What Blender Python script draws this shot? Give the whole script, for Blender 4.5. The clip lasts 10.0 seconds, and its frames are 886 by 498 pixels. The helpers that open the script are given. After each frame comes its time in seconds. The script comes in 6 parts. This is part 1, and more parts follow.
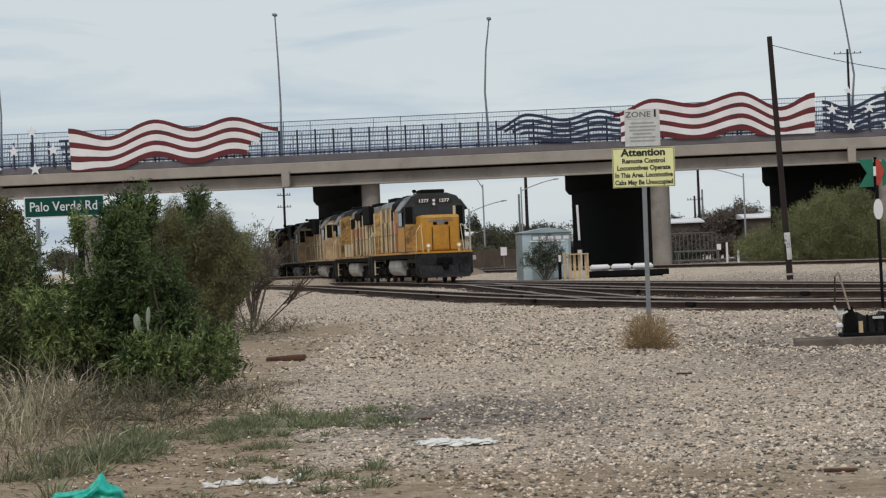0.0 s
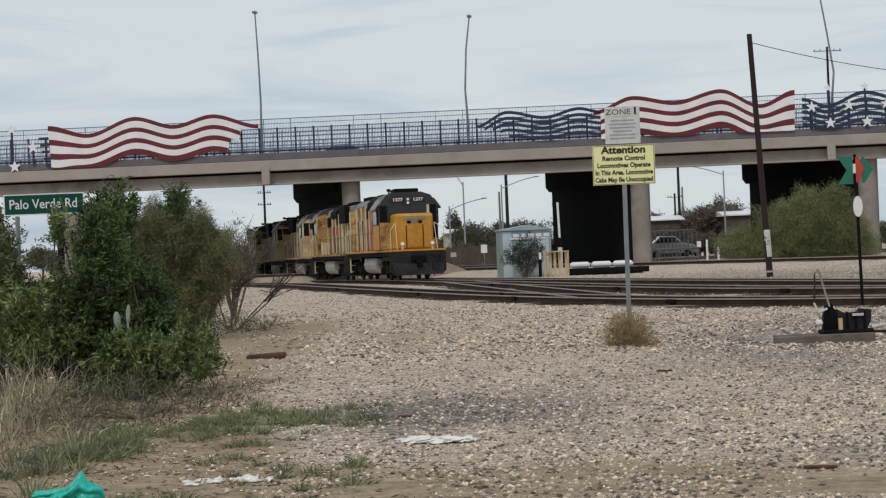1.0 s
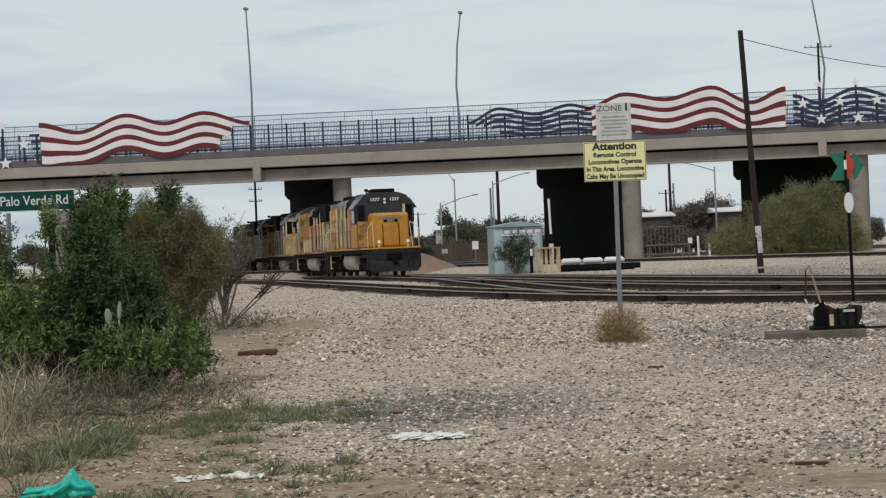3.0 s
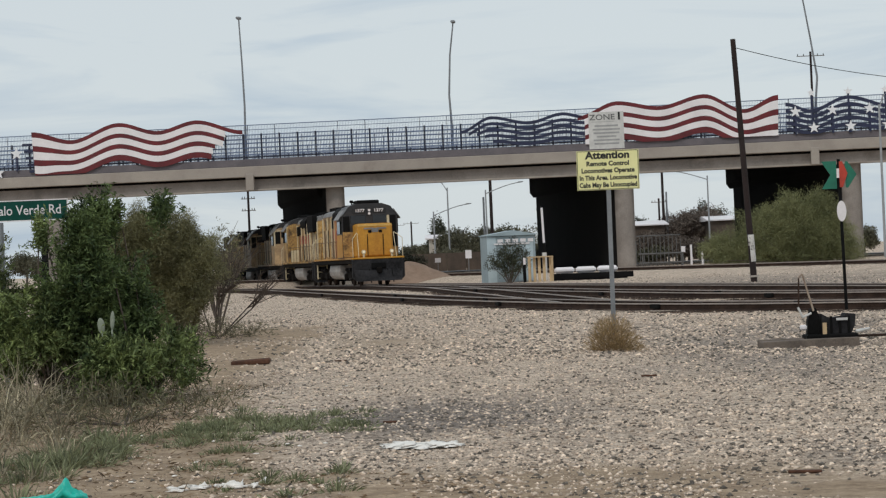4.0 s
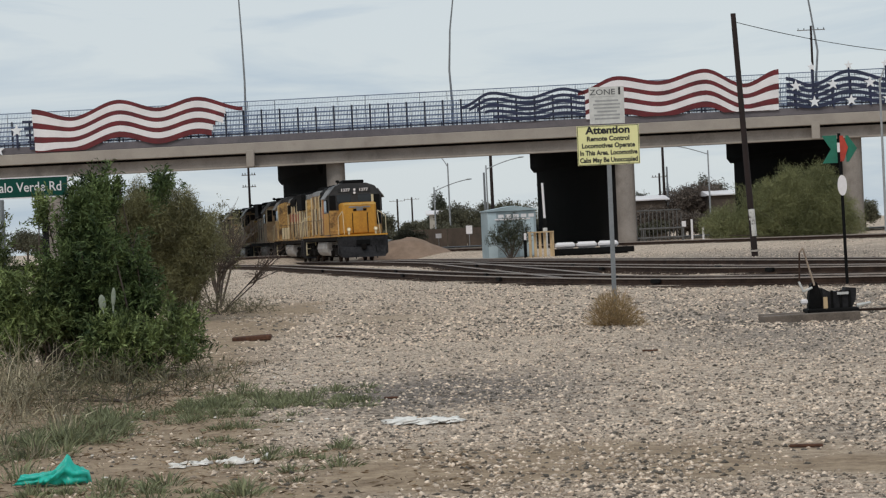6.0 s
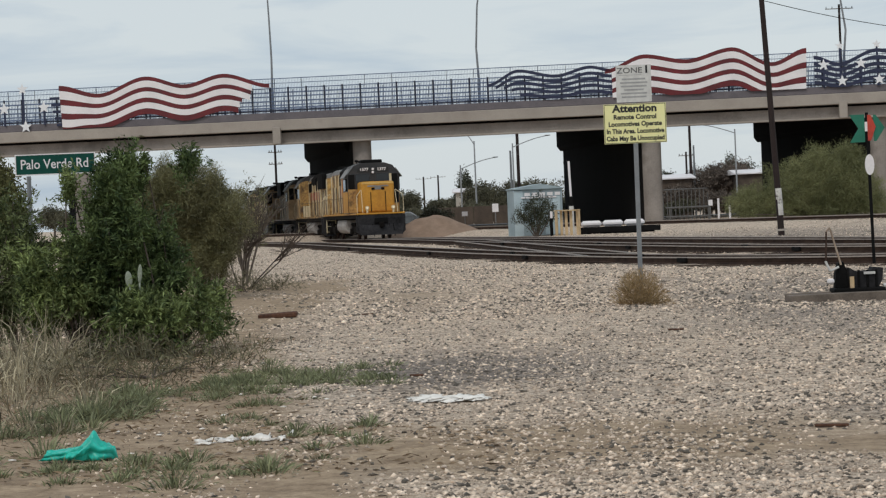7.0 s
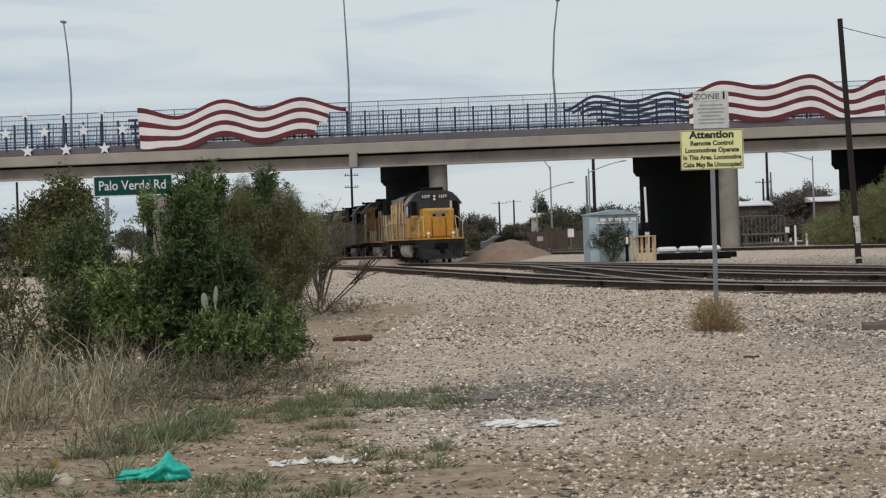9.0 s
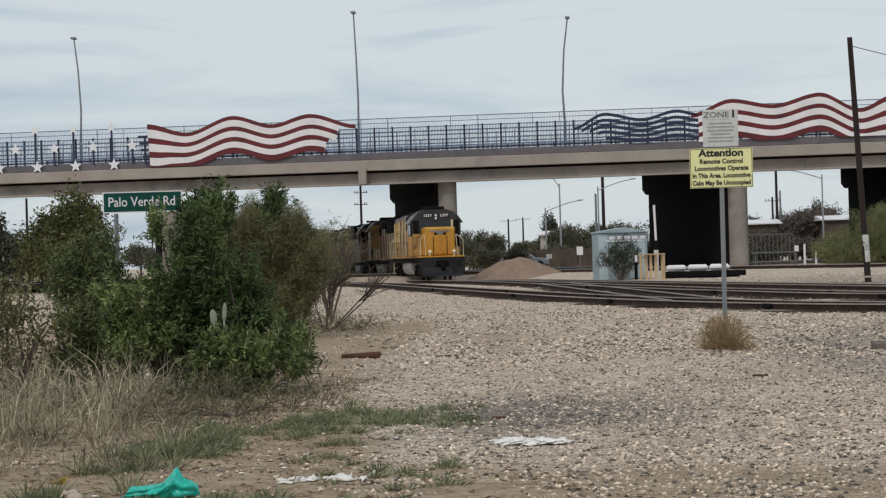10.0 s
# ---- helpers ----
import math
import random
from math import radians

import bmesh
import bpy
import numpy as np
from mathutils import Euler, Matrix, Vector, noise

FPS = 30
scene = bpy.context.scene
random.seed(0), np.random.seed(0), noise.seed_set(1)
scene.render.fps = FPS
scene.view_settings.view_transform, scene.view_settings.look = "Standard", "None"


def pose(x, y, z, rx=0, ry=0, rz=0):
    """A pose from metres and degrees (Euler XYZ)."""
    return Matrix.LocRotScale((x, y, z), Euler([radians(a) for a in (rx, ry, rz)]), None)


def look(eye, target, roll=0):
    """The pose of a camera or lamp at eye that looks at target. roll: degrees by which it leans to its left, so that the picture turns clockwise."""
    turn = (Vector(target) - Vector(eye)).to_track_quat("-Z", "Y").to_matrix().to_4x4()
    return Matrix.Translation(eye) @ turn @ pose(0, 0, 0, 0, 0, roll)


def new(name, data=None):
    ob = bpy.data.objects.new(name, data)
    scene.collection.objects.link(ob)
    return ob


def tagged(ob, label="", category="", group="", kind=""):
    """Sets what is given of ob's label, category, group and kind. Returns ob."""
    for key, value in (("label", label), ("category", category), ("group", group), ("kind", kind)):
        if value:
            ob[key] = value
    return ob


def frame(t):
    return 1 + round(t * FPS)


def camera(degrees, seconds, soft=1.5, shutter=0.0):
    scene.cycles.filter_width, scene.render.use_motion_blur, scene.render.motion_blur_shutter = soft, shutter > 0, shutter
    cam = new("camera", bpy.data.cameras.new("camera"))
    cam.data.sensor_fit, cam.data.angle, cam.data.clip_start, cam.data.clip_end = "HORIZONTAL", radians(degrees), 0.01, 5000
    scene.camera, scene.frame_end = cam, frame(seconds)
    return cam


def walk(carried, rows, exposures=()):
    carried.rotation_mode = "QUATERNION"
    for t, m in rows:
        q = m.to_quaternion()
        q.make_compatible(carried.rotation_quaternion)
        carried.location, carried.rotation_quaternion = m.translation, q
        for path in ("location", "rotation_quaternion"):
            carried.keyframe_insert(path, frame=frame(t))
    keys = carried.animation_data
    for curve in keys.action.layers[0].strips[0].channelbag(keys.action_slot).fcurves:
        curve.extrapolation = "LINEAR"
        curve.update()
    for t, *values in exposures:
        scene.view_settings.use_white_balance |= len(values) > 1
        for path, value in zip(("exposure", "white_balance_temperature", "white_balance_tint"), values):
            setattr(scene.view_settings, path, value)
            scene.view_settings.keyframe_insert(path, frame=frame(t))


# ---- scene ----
EYE = Vector((0, 0, 1.33))


def aim(yaw, pitch, roll):
    """A pose at the tripod from the heading, the tilt and the lean in degrees."""
    a, p = radians(yaw), radians(pitch)
    way = Vector((math.sin(a) * math.cos(p), math.cos(a) * math.cos(p), math.sin(p)))
    return look(EYE, EYE + way * 100, -roll)


PATH = [(0, 0, 0.22, 2.30), (0.5, 0.29, 0.231, 2.305), (1, 0.508, 0.134, 2.337), (1.5, 0.628, 0.001, 2.36),
        (2, 0.672, -0.068, 2.36), (2.5, 0.707, -0.05, 2.37), (2.7, 0.712, -0.013, 2.37), (3.8, 0.87, 0.2, 2.45), (4, 0.92, 0.26, 2.47), (4.5, 1.029, 0.242, 2.55),
        (5, 1.077, 0.138, 2.65), (5.5, 1.035, -0.041, 2.70), (5.7, 0.99, -0.17, 2.7), (6.8, 0.348, -0.835, 2.5), (7, 0.171, -0.917, 2.45), (7.5, -0.374, -1.017, 2.31),
        (8, -0.948, -0.875, 2.18), (8.5, -1.429, -0.589, 2.07), (9, -1.757, -0.209, 1.92), (9.5, -1.912, 0.093, 1.81),
        (10, -1.976, 0.25, 1.73)]
cam = camera(22.74, 10.0, soft=1.25)
walk(cam, [(t, aim(a, b, c)) for t, a, b, c in PATH], exposures=[(0, 0.0), (10, 0.0)])

# ---- light: a bright thin overcast ----
SUN_EL, SUN_AZ = 46, 205
world = bpy.data.worlds.new("sky")
scene.world = world
world.use_nodes = True
nt = world.node_tree
nt.nodes.clear()


def link_node(tree, kind, **inputs):
    n = tree.nodes.new(kind)
    for key, value in inputs.items():
        n.inputs[key.replace("_", " ")].default_value = value
    return n


w_out = nt.nodes.new("ShaderNodeOutputWorld")
w_bg = nt.nodes.new("ShaderNodeBackground")
w_sky = nt.nodes.new("ShaderNodeTexSky")
w_sky.sky_type = "NISHITA"
w_sky.sun_disc = False
w_sky.sun_elevation = radians(SUN_EL)
w_sky.sun_rotation = radians(SUN_AZ)
w_co = nt.nodes.new("ShaderNodeTexCoord")
w_map = nt.nodes.new("ShaderNodeMapping")
w_map.inputs["Scale"].default_value = (3.0, 3.0, 22.0)
w_map.inputs["Rotation"].default_value = (0, radians(4), 0)
w_noise = link_node(nt, "ShaderNodeTexNoise", Scale=1.6, Detail=6.0, Roughness=0.55, Distortion=0.6)
w_ramp = nt.nodes.new("ShaderNodeValToRGB")
w_ramp.color_ramp.elements[0].position, w_ramp.color_ramp.elements[1].position = 0.3, 0.56
w_ramp.color_ramp.elements[0].color = (4.3, 5.3, 6.4, 1)
w_ramp.color_ramp.elements[1].color = (6.6, 7.2, 7.5, 1)
w_mix = nt.nodes.new("ShaderNodeMix")
w_mix.data_type = "RGBA"
w_mix.inputs["Factor"].default_value = 0.9
nt.links.new(w_co.outputs["Generated"], w_map.inputs["Vector"])
nt.links.new(w_map.outputs["Vector"], w_noise.inputs["Vector"])
nt.links.new(w_noise.outputs["Fac"], w_ramp.inputs["Fac"])
nt.links.new(w_sky.outputs["Color"], w_mix.inputs[6])
nt.links.new(w_ramp.outputs["Color"], w_mix.inputs[7])
nt.links.new(w_mix.outputs[2], w_bg.inputs["Color"])
w_bg.inputs["Strength"].default_value = 0.098
nt.links.new(w_bg.outputs["Background"], w_out.inputs["Surface"])

sun = new("sun", bpy.data.lights.new("sun", "SUN"))
sun.data.energy, sun.data.angle, sun.data.color = 1.0, radians(14), (1.0, 0.95, 0.88)
az = radians(SUN_AZ)
sun.matrix_world = look((math.sin(az) * 60, math.cos(az) * 60, 60 * math.tan(radians(SUN_EL))), (0, 0, 0))


# ---- materials ----
def mat(name, color, rough=0.8, dark=None, scale=4.0, fine=60.0, bump=0.15, metal=0.0, vary=0.0, amount=0.6, stain=None, stain_scale=0.6,
        stain_at=0.55, coat=0.0, space="Object", depth=0.02, spec=0.5):
    """A procedural surface: a mottle at one scale, grain at another, stains, relief, and some change from piece to piece."""
    m = bpy.data.materials.new(name)
    m.use_nodes = True
    t = m.node_tree
    b = t.nodes["Principled BSDF"]
    co = t.nodes.new("ShaderNodeTexCoord")
    n1 = link_node(t, "ShaderNodeTexNoise", Scale=scale, Detail=6.0, Roughness=0.6)
    n2 = link_node(t, "ShaderNodeTexNoise", Scale=fine, Detail=3.0, Roughness=0.7)
    for n in (n1, n2):
        t.links.new(co.outputs[space], n.inputs["Vector"])
    r = t.nodes.new("ShaderNodeValToRGB")
    d = dark or tuple(c * 0.7 for c in color)
    r.color_ramp.elements[0].position, r.color_ramp.elements[1].position = 0.3, 0.68
    r.color_ramp.elements[0].color, r.color_ramp.elements[1].color = (*d, 1), (*color, 1)
    add = link_node(t, "ShaderNodeMath")
    add.operation = "MULTIPLY_ADD"
    t.links.new(n2.outputs["Fac"], add.inputs[0])
    add.inputs[1].default_value = amount
    sub = link_node(t, "ShaderNodeMath")
    sub.operation = "SUBTRACT"
    sub.inputs[1].default_value = amount * 0.5
    t.links.new(n1.outputs["Fac"], sub.inputs[0])
    t.links.new(sub.outputs[0], add.inputs[2])
    t.links.new(add.outputs[0], r.inputs["Fac"])
    col = r.outputs["Color"]
    if stain:
        n3 = link_node(t, "ShaderNodeTexNoise", Scale=stain_scale, Detail=5.0, Roughness=0.65)
        t.links.new(co.outputs[space], n3.inputs["Vector"])
        r3 = t.nodes.new("ShaderNodeValToRGB")
        r3.color_ramp.elements[0].position, r3.color_ramp.elements[1].position = stain_at - 0.08, stain_at + 0.08
        t.links.new(n3.outputs["Fac"], r3.inputs["Fac"])
        mx = t.nodes.new("ShaderNodeMix")
        mx.data_type = "RGBA"
        t.links.new(r3.outputs["Color"], mx.inputs["Factor"])
        t.links.new(col, mx.inputs[6])
        mx.inputs[7].default_value = (*stain, 1)
        col = mx.outputs[2]
    if vary:
        oi = t.nodes.new("ShaderNodeObjectInfo")
        geo = t.nodes.new("ShaderNodeNewGeometry")
        su = link_node(t, "ShaderNodeMath")
        su.operation = "ADD"
        t.links.new(oi.outputs["Random"], su.inputs[0])
        t.links.new(geo.outputs["Random Per Island"], su.inputs[1])
        fr = link_node(t, "ShaderNodeMath")
        fr.operation = "FRACT"
        t.links.new(su.outputs[0], fr.inputs[0])
        mr = link_node(t, "ShaderNodeMapRange")
        mr.inputs["To Min"].default_value, mr.inputs["To Max"].default_value = 1 - vary, 1 + vary
        t.links.new(fr.outputs[0], mr.inputs["Value"])
        hs = link_node(t, "ShaderNodeHueSaturation")
        t.links.new(mr.outputs["Result"], hs.inputs["Value"])
        t.links.new(col, hs.inputs["Color"])
        col = hs.outputs["Color"]
    t.links.new(col, b.inputs["Base Color"])
    b.inputs["Roughness"].default_value, b.inputs["Metallic"].default_value = rough, metal
    b.inputs["Coat Weight"].default_value = coat
    b.inputs["Specular IOR Level"].default_value = spec
    if bump:
        bp = link_node(t, "ShaderNodeBump", Strength=bump, Distance=depth)
        t.links.new(n2.outputs["Fac"], bp.inputs["Height"])
        t.links.new(bp.outputs["Normal"], b.inputs["Normal"])
    return m


def glow(name, color, strength):
    m = bpy.data.materials.new(name)
    m.use_nodes = True
    b = m.node_tree.nodes["Principled BSDF"]
    b.inputs["Base Color"].default_value = (*color, 1)
    b.inputs["Emission Color"].default_value = (*color, 1)
    b.inputs["Emission Strength"].default_value = strength
    return m


CONCRETE = mat("concrete", (0.42, 0.37, 0.32), 0.9, (0.31, 0.27, 0.235), 0.5, 14, 0.2, stain=(0.27, 0.23, 0.2), stain_scale=0.25, stain_at=0.6)
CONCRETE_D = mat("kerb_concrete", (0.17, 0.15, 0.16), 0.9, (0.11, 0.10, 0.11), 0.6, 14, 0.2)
# Near-black: the deck's shade on the pier walls, put into the colour.
PIER = mat("pier_shade_black", (0.008, 0.0072, 0.007), 0.9, (0.0045, 0.004, 0.004), 0.5, 10, 0.2, spec=0.15)
FENCE_P = mat("fence_paint", (0.012, 0.017, 0.04), 0.5, (0.007, 0.01, 0.024), 2, 40, 0.05)
FENCE_L = mat("fence_galvanised", (0.15, 0.2, 0.315), 0.45, (0.1, 0.135, 0.22), 2, 40, 0.05)
RED = mat("red_paint", (0.165, 0.010, 0.015), 0.55, (0.075, 0.006, 0.009), 0.8, 20, 0.05)
WHITE = mat("white_paint", (0.87, 0.83, 0.83), 0.5, (0.74, 0.7, 0.7), 0.8, 20, 0.05)
NAVY = mat("navy_paint", (0.018, 0.025, 0.07), 0.5, (0.012, 0.016, 0.045), 0.8, 20, 0.05)
POLE_M = mat("grey_steel", (0.27, 0.28, 0.29), 0.5, (0.19, 0.2, 0.21), 2, 30, 0.05, metal=0.4)
YELLOW = mat("yellow_engine_paint", (0.62, 0.3, 0.028), 0.45, (0.42, 0.18, 0.015), 0.7, 9, 0.06, stain=(0.25, 0.13, 0.04), stain_scale=0.7, stain_at=0.66)
YELLOW_D = mat("faded_yellow_paint", (0.62, 0.38, 0.12), 0.55, (0.21, 0.11, 0.04), 1.1, 7, 0.06, stain=(0.05, 0.03, 0.018), stain_scale=0.9, stain_at=0.57, amount=0.9)
ENG_GREY = mat("grey_engine_paint", (0.036, 0.034, 0.035), 0.4, (0.017, 0.016, 0.017), 0.8, 10, 0.06, stain=(0.06, 0.05, 0.045), stain_scale=0.9, stain_at=0.6)
ENG_DARK = mat("sooty_steel", (0.011, 0.0105, 0.0105), 0.75, (0.005, 0.005, 0.005), 1.5, 14, 0.1, spec=0.08)
GRIME = mat("grimy_underframe", (0.018, 0.0155, 0.014), 0.9, (0.007, 0.006, 0.0055), 1.5, 14, 0.1, spec=0.06)
TANK = mat("dusty_fuel_tank", (0.42, 0.39, 0.36), 0.6, (0.22, 0.2, 0.19), 1.0, 12, 0.1)
CREAM = mat("pale_rail_paint", (0.72, 0.62, 0.42), 0.5, (0.5, 0.42, 0.27), 2, 20, 0.05)
GLASS_D = mat("cab_glass", (0.02, 0.022, 0.025), 0.08, (0.012, 0.014, 0.016), 2, 20, 0.0)
RUST = mat("rusty_steel", (0.062, 0.038, 0.028), 0.9, (0.022, 0.014, 0.011), 3, 40, 0.2, spec=0.15)
RAILTOP = mat("worn_railhead", (0.38, 0.32, 0.28), 0.5, (0.24, 0.195, 0.17), 2, 30, 0.05)
# Darker than the fascia concrete: stains, plus girder shading put into the colour.
CONCRETE_G = mat("stained_shaded_concrete", (0.34, 0.3, 0.268), 0.9, (0.22, 0.193, 0.172), 0.5, 14, 0.2, stain=(0.15, 0.13, 0.115), stain_scale=0.22, stain_at=0.6)
TIE = mat("weathered_tie", (0.11, 0.078, 0.06), 0.95, (0.035, 0.026, 0.021), 2, 26, 0.4, vary=0.5, spec=0.05)
WOOD = mat("bare_timber", (0.62, 0.46, 0.27), 0.8, (0.46, 0.32, 0.18), 3, 30, 0.2, vary=0.15)
OLDWOOD = mat("old_grey_timber", (0.2, 0.16, 0.13), 0.9, (0.1, 0.08, 0.065), 3, 30, 0.4)
SIGN_Y = mat("pale_yellow_sheeting", (0.88, 0.84, 0.42), 0.4, (0.8, 0.76, 0.36), 2, 10, 0.0)
SIGN_W = mat("dusty_white_sheeting", (0.66, 0.65, 0.62), 0.5, (0.52, 0.51, 0.49), 3, 12, 0.0)
SIGN_G = mat("green_sheeting", (0.004, 0.07, 0.052), 0.4, (0.003, 0.054, 0.04), 3, 12, 0.0, spec=0.2)
BLACK = mat("black_ink", (0.018, 0.018, 0.018), 0.6, (0.012, 0.012, 0.012), 5, 20, 0.0)
GREYINK = mat("faded_ink", (0.38, 0.38, 0.37), 0.6, (0.3, 0.3, 0.3), 5, 20, 0.0)
SHED = mat("pale_blue_metal", (0.36, 0.44, 0.47), 0.5, (0.27, 0.335, 0.36), 1.2, 20, 0.05, stain=(0.27, 0.32, 0.33), stain_scale=0.9, stain_at=0.62)
# Darker leaf colour paints the shaded inside of the oleander.
LEAF_K = mat("shaded_oleander_leaf", (0.14, 0.19, 0.068), 0.6, (0.02, 0.04, 0.015), 1.8, 7, 0.0, vary=0.4, amount=0.9, spec=0.22)
LEAF_L = mat("pale_oleander_leaf", (0.2, 0.235, 0.095), 0.6, (0.055, 0.075, 0.03), 1.6, 7, 0.0, vary=0.4, amount=0.9, spec=0.22)
LEAF = mat("oleander_leaf", (0.255, 0.315, 0.115), 0.55, (0.025, 0.045, 0.017), 2.1, 7, 0.0, vary=0.4, amount=0.9, spec=0.22)
LEAF_Y = mat("olive_leaf", (0.2, 0.192, 0.085), 0.6, (0.095, 0.09, 0.04), 1.4, 12, 0.0, vary=0.4)
LEAF_T = mat("roadside_leaf", (0.14, 0.14, 0.055), 0.75, (0.05, 0.052, 0.022), 0.8, 5, 0.0, vary=0.4, spec=0.2)
LEAF_D = mat("distant_leaf", (0.125, 0.118, 0.07), 0.8, (0.068, 0.066, 0.04), 0.3, 3, 0.0, vary=0.4)
LEAF_G = mat("mesquite_leaf", (0.235, 0.24, 0.105), 0.75, (0.125, 0.135, 0.055), 0.3, 3, 0.0, vary=0.35)
DEADBRUSH = mat("dead_brush_twig", (0.2, 0.18, 0.105), 0.9, (0.06, 0.055, 0.032), 3, 20, 0.0, vary=0.5)
LITTER = mat("dead_leaf", (0.34, 0.25, 0.16), 0.9, (0.14, 0.095, 0.06), 5, 30, 0.0, vary=0.5)
GRASS = mat("green_weeds", (0.25, 0.265, 0.145), 0.8, (0.12, 0.135, 0.068), 2, 14, 0.0, vary=0.5)
STRAW = mat("dry_grass", (0.5, 0.435, 0.3), 0.85, (0.1, 0.088, 0.052), 2, 14, 0.0, vary=0.6)
BARK = mat("grey_bark", (0.14, 0.11, 0.09), 0.9, (0.07, 0.055, 0.045), 3, 30, 0.3)
TWIG = mat("bare_twig", (0.115, 0.09, 0.07), 0.9, (0.055, 0.043, 0.035), 3, 30, 0.1, vary=0.3)
DUSTY = mat("dusty_black_steel", (0.04, 0.038, 0.04), 0.8, (0.01, 0.01, 0.011), 1.3, 9, 0.1, spec=0.15)
BAG = mat("turquoise_plastic", (0.015, 0.56, 0.44), 0.35, (0.01, 0.44, 0.34), 3, 14, 0.05)
STONE = mat("ballast_stone", (0.84, 0.685, 0.545), 0.92, (0.42, 0.33, 0.258), 6, 50, 0.1, vary=0.45, spec=0.2)
SANDM = mat("sand_heap", (0.31, 0.215, 0.155), 0.95, (0.2, 0.135, 0.095), 1.2, 20, 0.5)
WHITEDUST = mat("white_powder", (0.95, 0.9, 0.83), 0.9, (0.8, 0.75, 0.69), 6, 40, 0.2)
POLEWOOD = mat("creosoted_pole", (0.026, 0.013, 0.011), 0.85, (0.012, 0.007, 0.006), 1.5, 20, 0.3)


# ---- mesh helpers ----
def finish(name, bm, material, parent=None, label="", smooth=False):
    me = bpy.data.meshes.new(name)
    bm.to_mesh(me)
    bm.free()
    if smooth:
        me.shade_smooth()
    for m in (material if isinstance(material, (list, tuple)) else [material]):
        me.materials.append(m)
    ob = new(name, me)
    ob.parent = parent
    if label:
        ob["label"] = label
    return ob


def part(name, bm, material, parent, label="", smooth=False):
    return finish(name, bm, material, parent, label, smooth)


def thing(name, label, category, m=None, group="", kind=""):
    ob = new(name)
    ob.empty_display_size = 0.2
    if m is not None:
        ob.matrix_world = m
    return tagged(ob, label, category, group, kind)


def box(x0, x1, y0, y1, z0, z1, bevel=0.0, bm=None):
    b = bm or bmesh.new()
    r = bmesh.ops.create_cube(b, size=1)
    mid, size = Vector(((x0 + x1) / 2, (y0 + y1) / 2, (z0 + z1) / 2)), (x1 - x0, y1 - y0, z1 - z0)
    for v in r["verts"]:
        v.co = Vector((v.co.x * size[0], v.co.y * size[1], v.co.z * size[2])) + mid
    if bevel:
        es = list({e for v in r["verts"] for e in v.link_edges})
        bmesh.ops.bevel(b, geom=es, offset=bevel, segments=1, affect="EDGES", clamp_overlap=True)
    return b


def tube(a, b_, r0, r1=None, seg=10, bm=None):
    """A tapered rod from a to b_."""
    b = bm or bmesh.new()
    a, b_ = Vector(a), Vector(b_)
    d = b_ - a
    m = Matrix.Translation((a + b_) / 2) @ d.to_track_quat("Z", "Y").to_matrix().to_4x4()
    bmesh.ops.create_cone(b, cap_ends=True, segments=seg, radius1=r0, radius2=r0 if r1 is None else r1, depth=d.length, matrix=m)
    return b


def prism(outline, y0, y1, bm=None):
    """An outline in x and z, drawn out from y0 to y1."""
    b = bm or bmesh.new()
    n = len(outline)
    vs = [b.verts.new((x, y0, z)) for x, z in outline] + [b.verts.new((x, y1, z)) for x, z in outline]
    b.faces.new(vs[:n])
    b.faces.new(vs[n:][::-1])
    for i in range(n):
        j = (i + 1) % n
        b.faces.new((vs[i], vs[n + i], vs[n + j], vs[j]))
    bmesh.ops.recalc_face_normals(b, faces=b.faces[:])
    return b


def from_arrays(name, verts, faces, material, parent=None, label=""):
    me = bpy.data.meshes.new(name)
    me.from_pydata(verts, [], faces)
    me.update()
    me.materials.append(material)
    ob = new(name, me)
    ob.parent = parent
    if label:
        ob["label"] = label
    return ob


def words(name, text, size, material, parent, m, align="CENTER", bold=0.0, squeeze=1.0):
    """Lettering in the built-in font, as a thin mesh."""
    cu = bpy.data.curves.new(name, "FONT")
    cu.body, cu.size, cu.align_x, cu.align_y, cu.extrude, cu.offset = text, size, align, "CENTER", 0.002, bold
    cu.resolution_u = 3
    tmp = bpy.data.objects.new(name, cu)
    scene.collection.objects.link(tmp)
    me = bpy.data.meshes.new_from_object(tmp.evaluated_get(bpy.context.evaluated_depsgraph_get()))
    bpy.data.objects.remove(tmp)
    me.transform(Matrix.Diagonal((squeeze, 1, 1, 1)))
    me.materials.clear()
    me.materials.append(material)
    ob = new(name, me)
    ob.parent, ob.matrix_local = parent, m
    return ob


UPRIGHT = Matrix.Rotation(math.pi / 2, 4, "X")


# ---- ground and tracks ----
def smooth(a, b, x):
    t = min(max((x - a) / (b - a), 0), 1)
    return t * t * (3 - 2 * t)


# each track: x = a - b * y
TRACKS = {"engine": (19.6, 0.168, 22, 300), "yard": (30.4, 0.24, 40, 260), "cross": (9.34, 0.0723, 61, 106)}
MAIN = [(-45, 205), (-20, 176), (4.6, 149), (13.5, 137), (23, 117), (33, 90), (41, 60)]


def rail_z(y):
    return -max(0.0, y - 125) * 0.0045


def main_x(y):
    for (x0, y0), (x1, y1) in zip(MAIN, MAIN[1:]):
        if y0 >= y >= y1:
            return x0 + (x1 - x0) * (y0 - y) / (y0 - y1)
    return MAIN[0][0] if y > 150 else MAIN[-1][0]


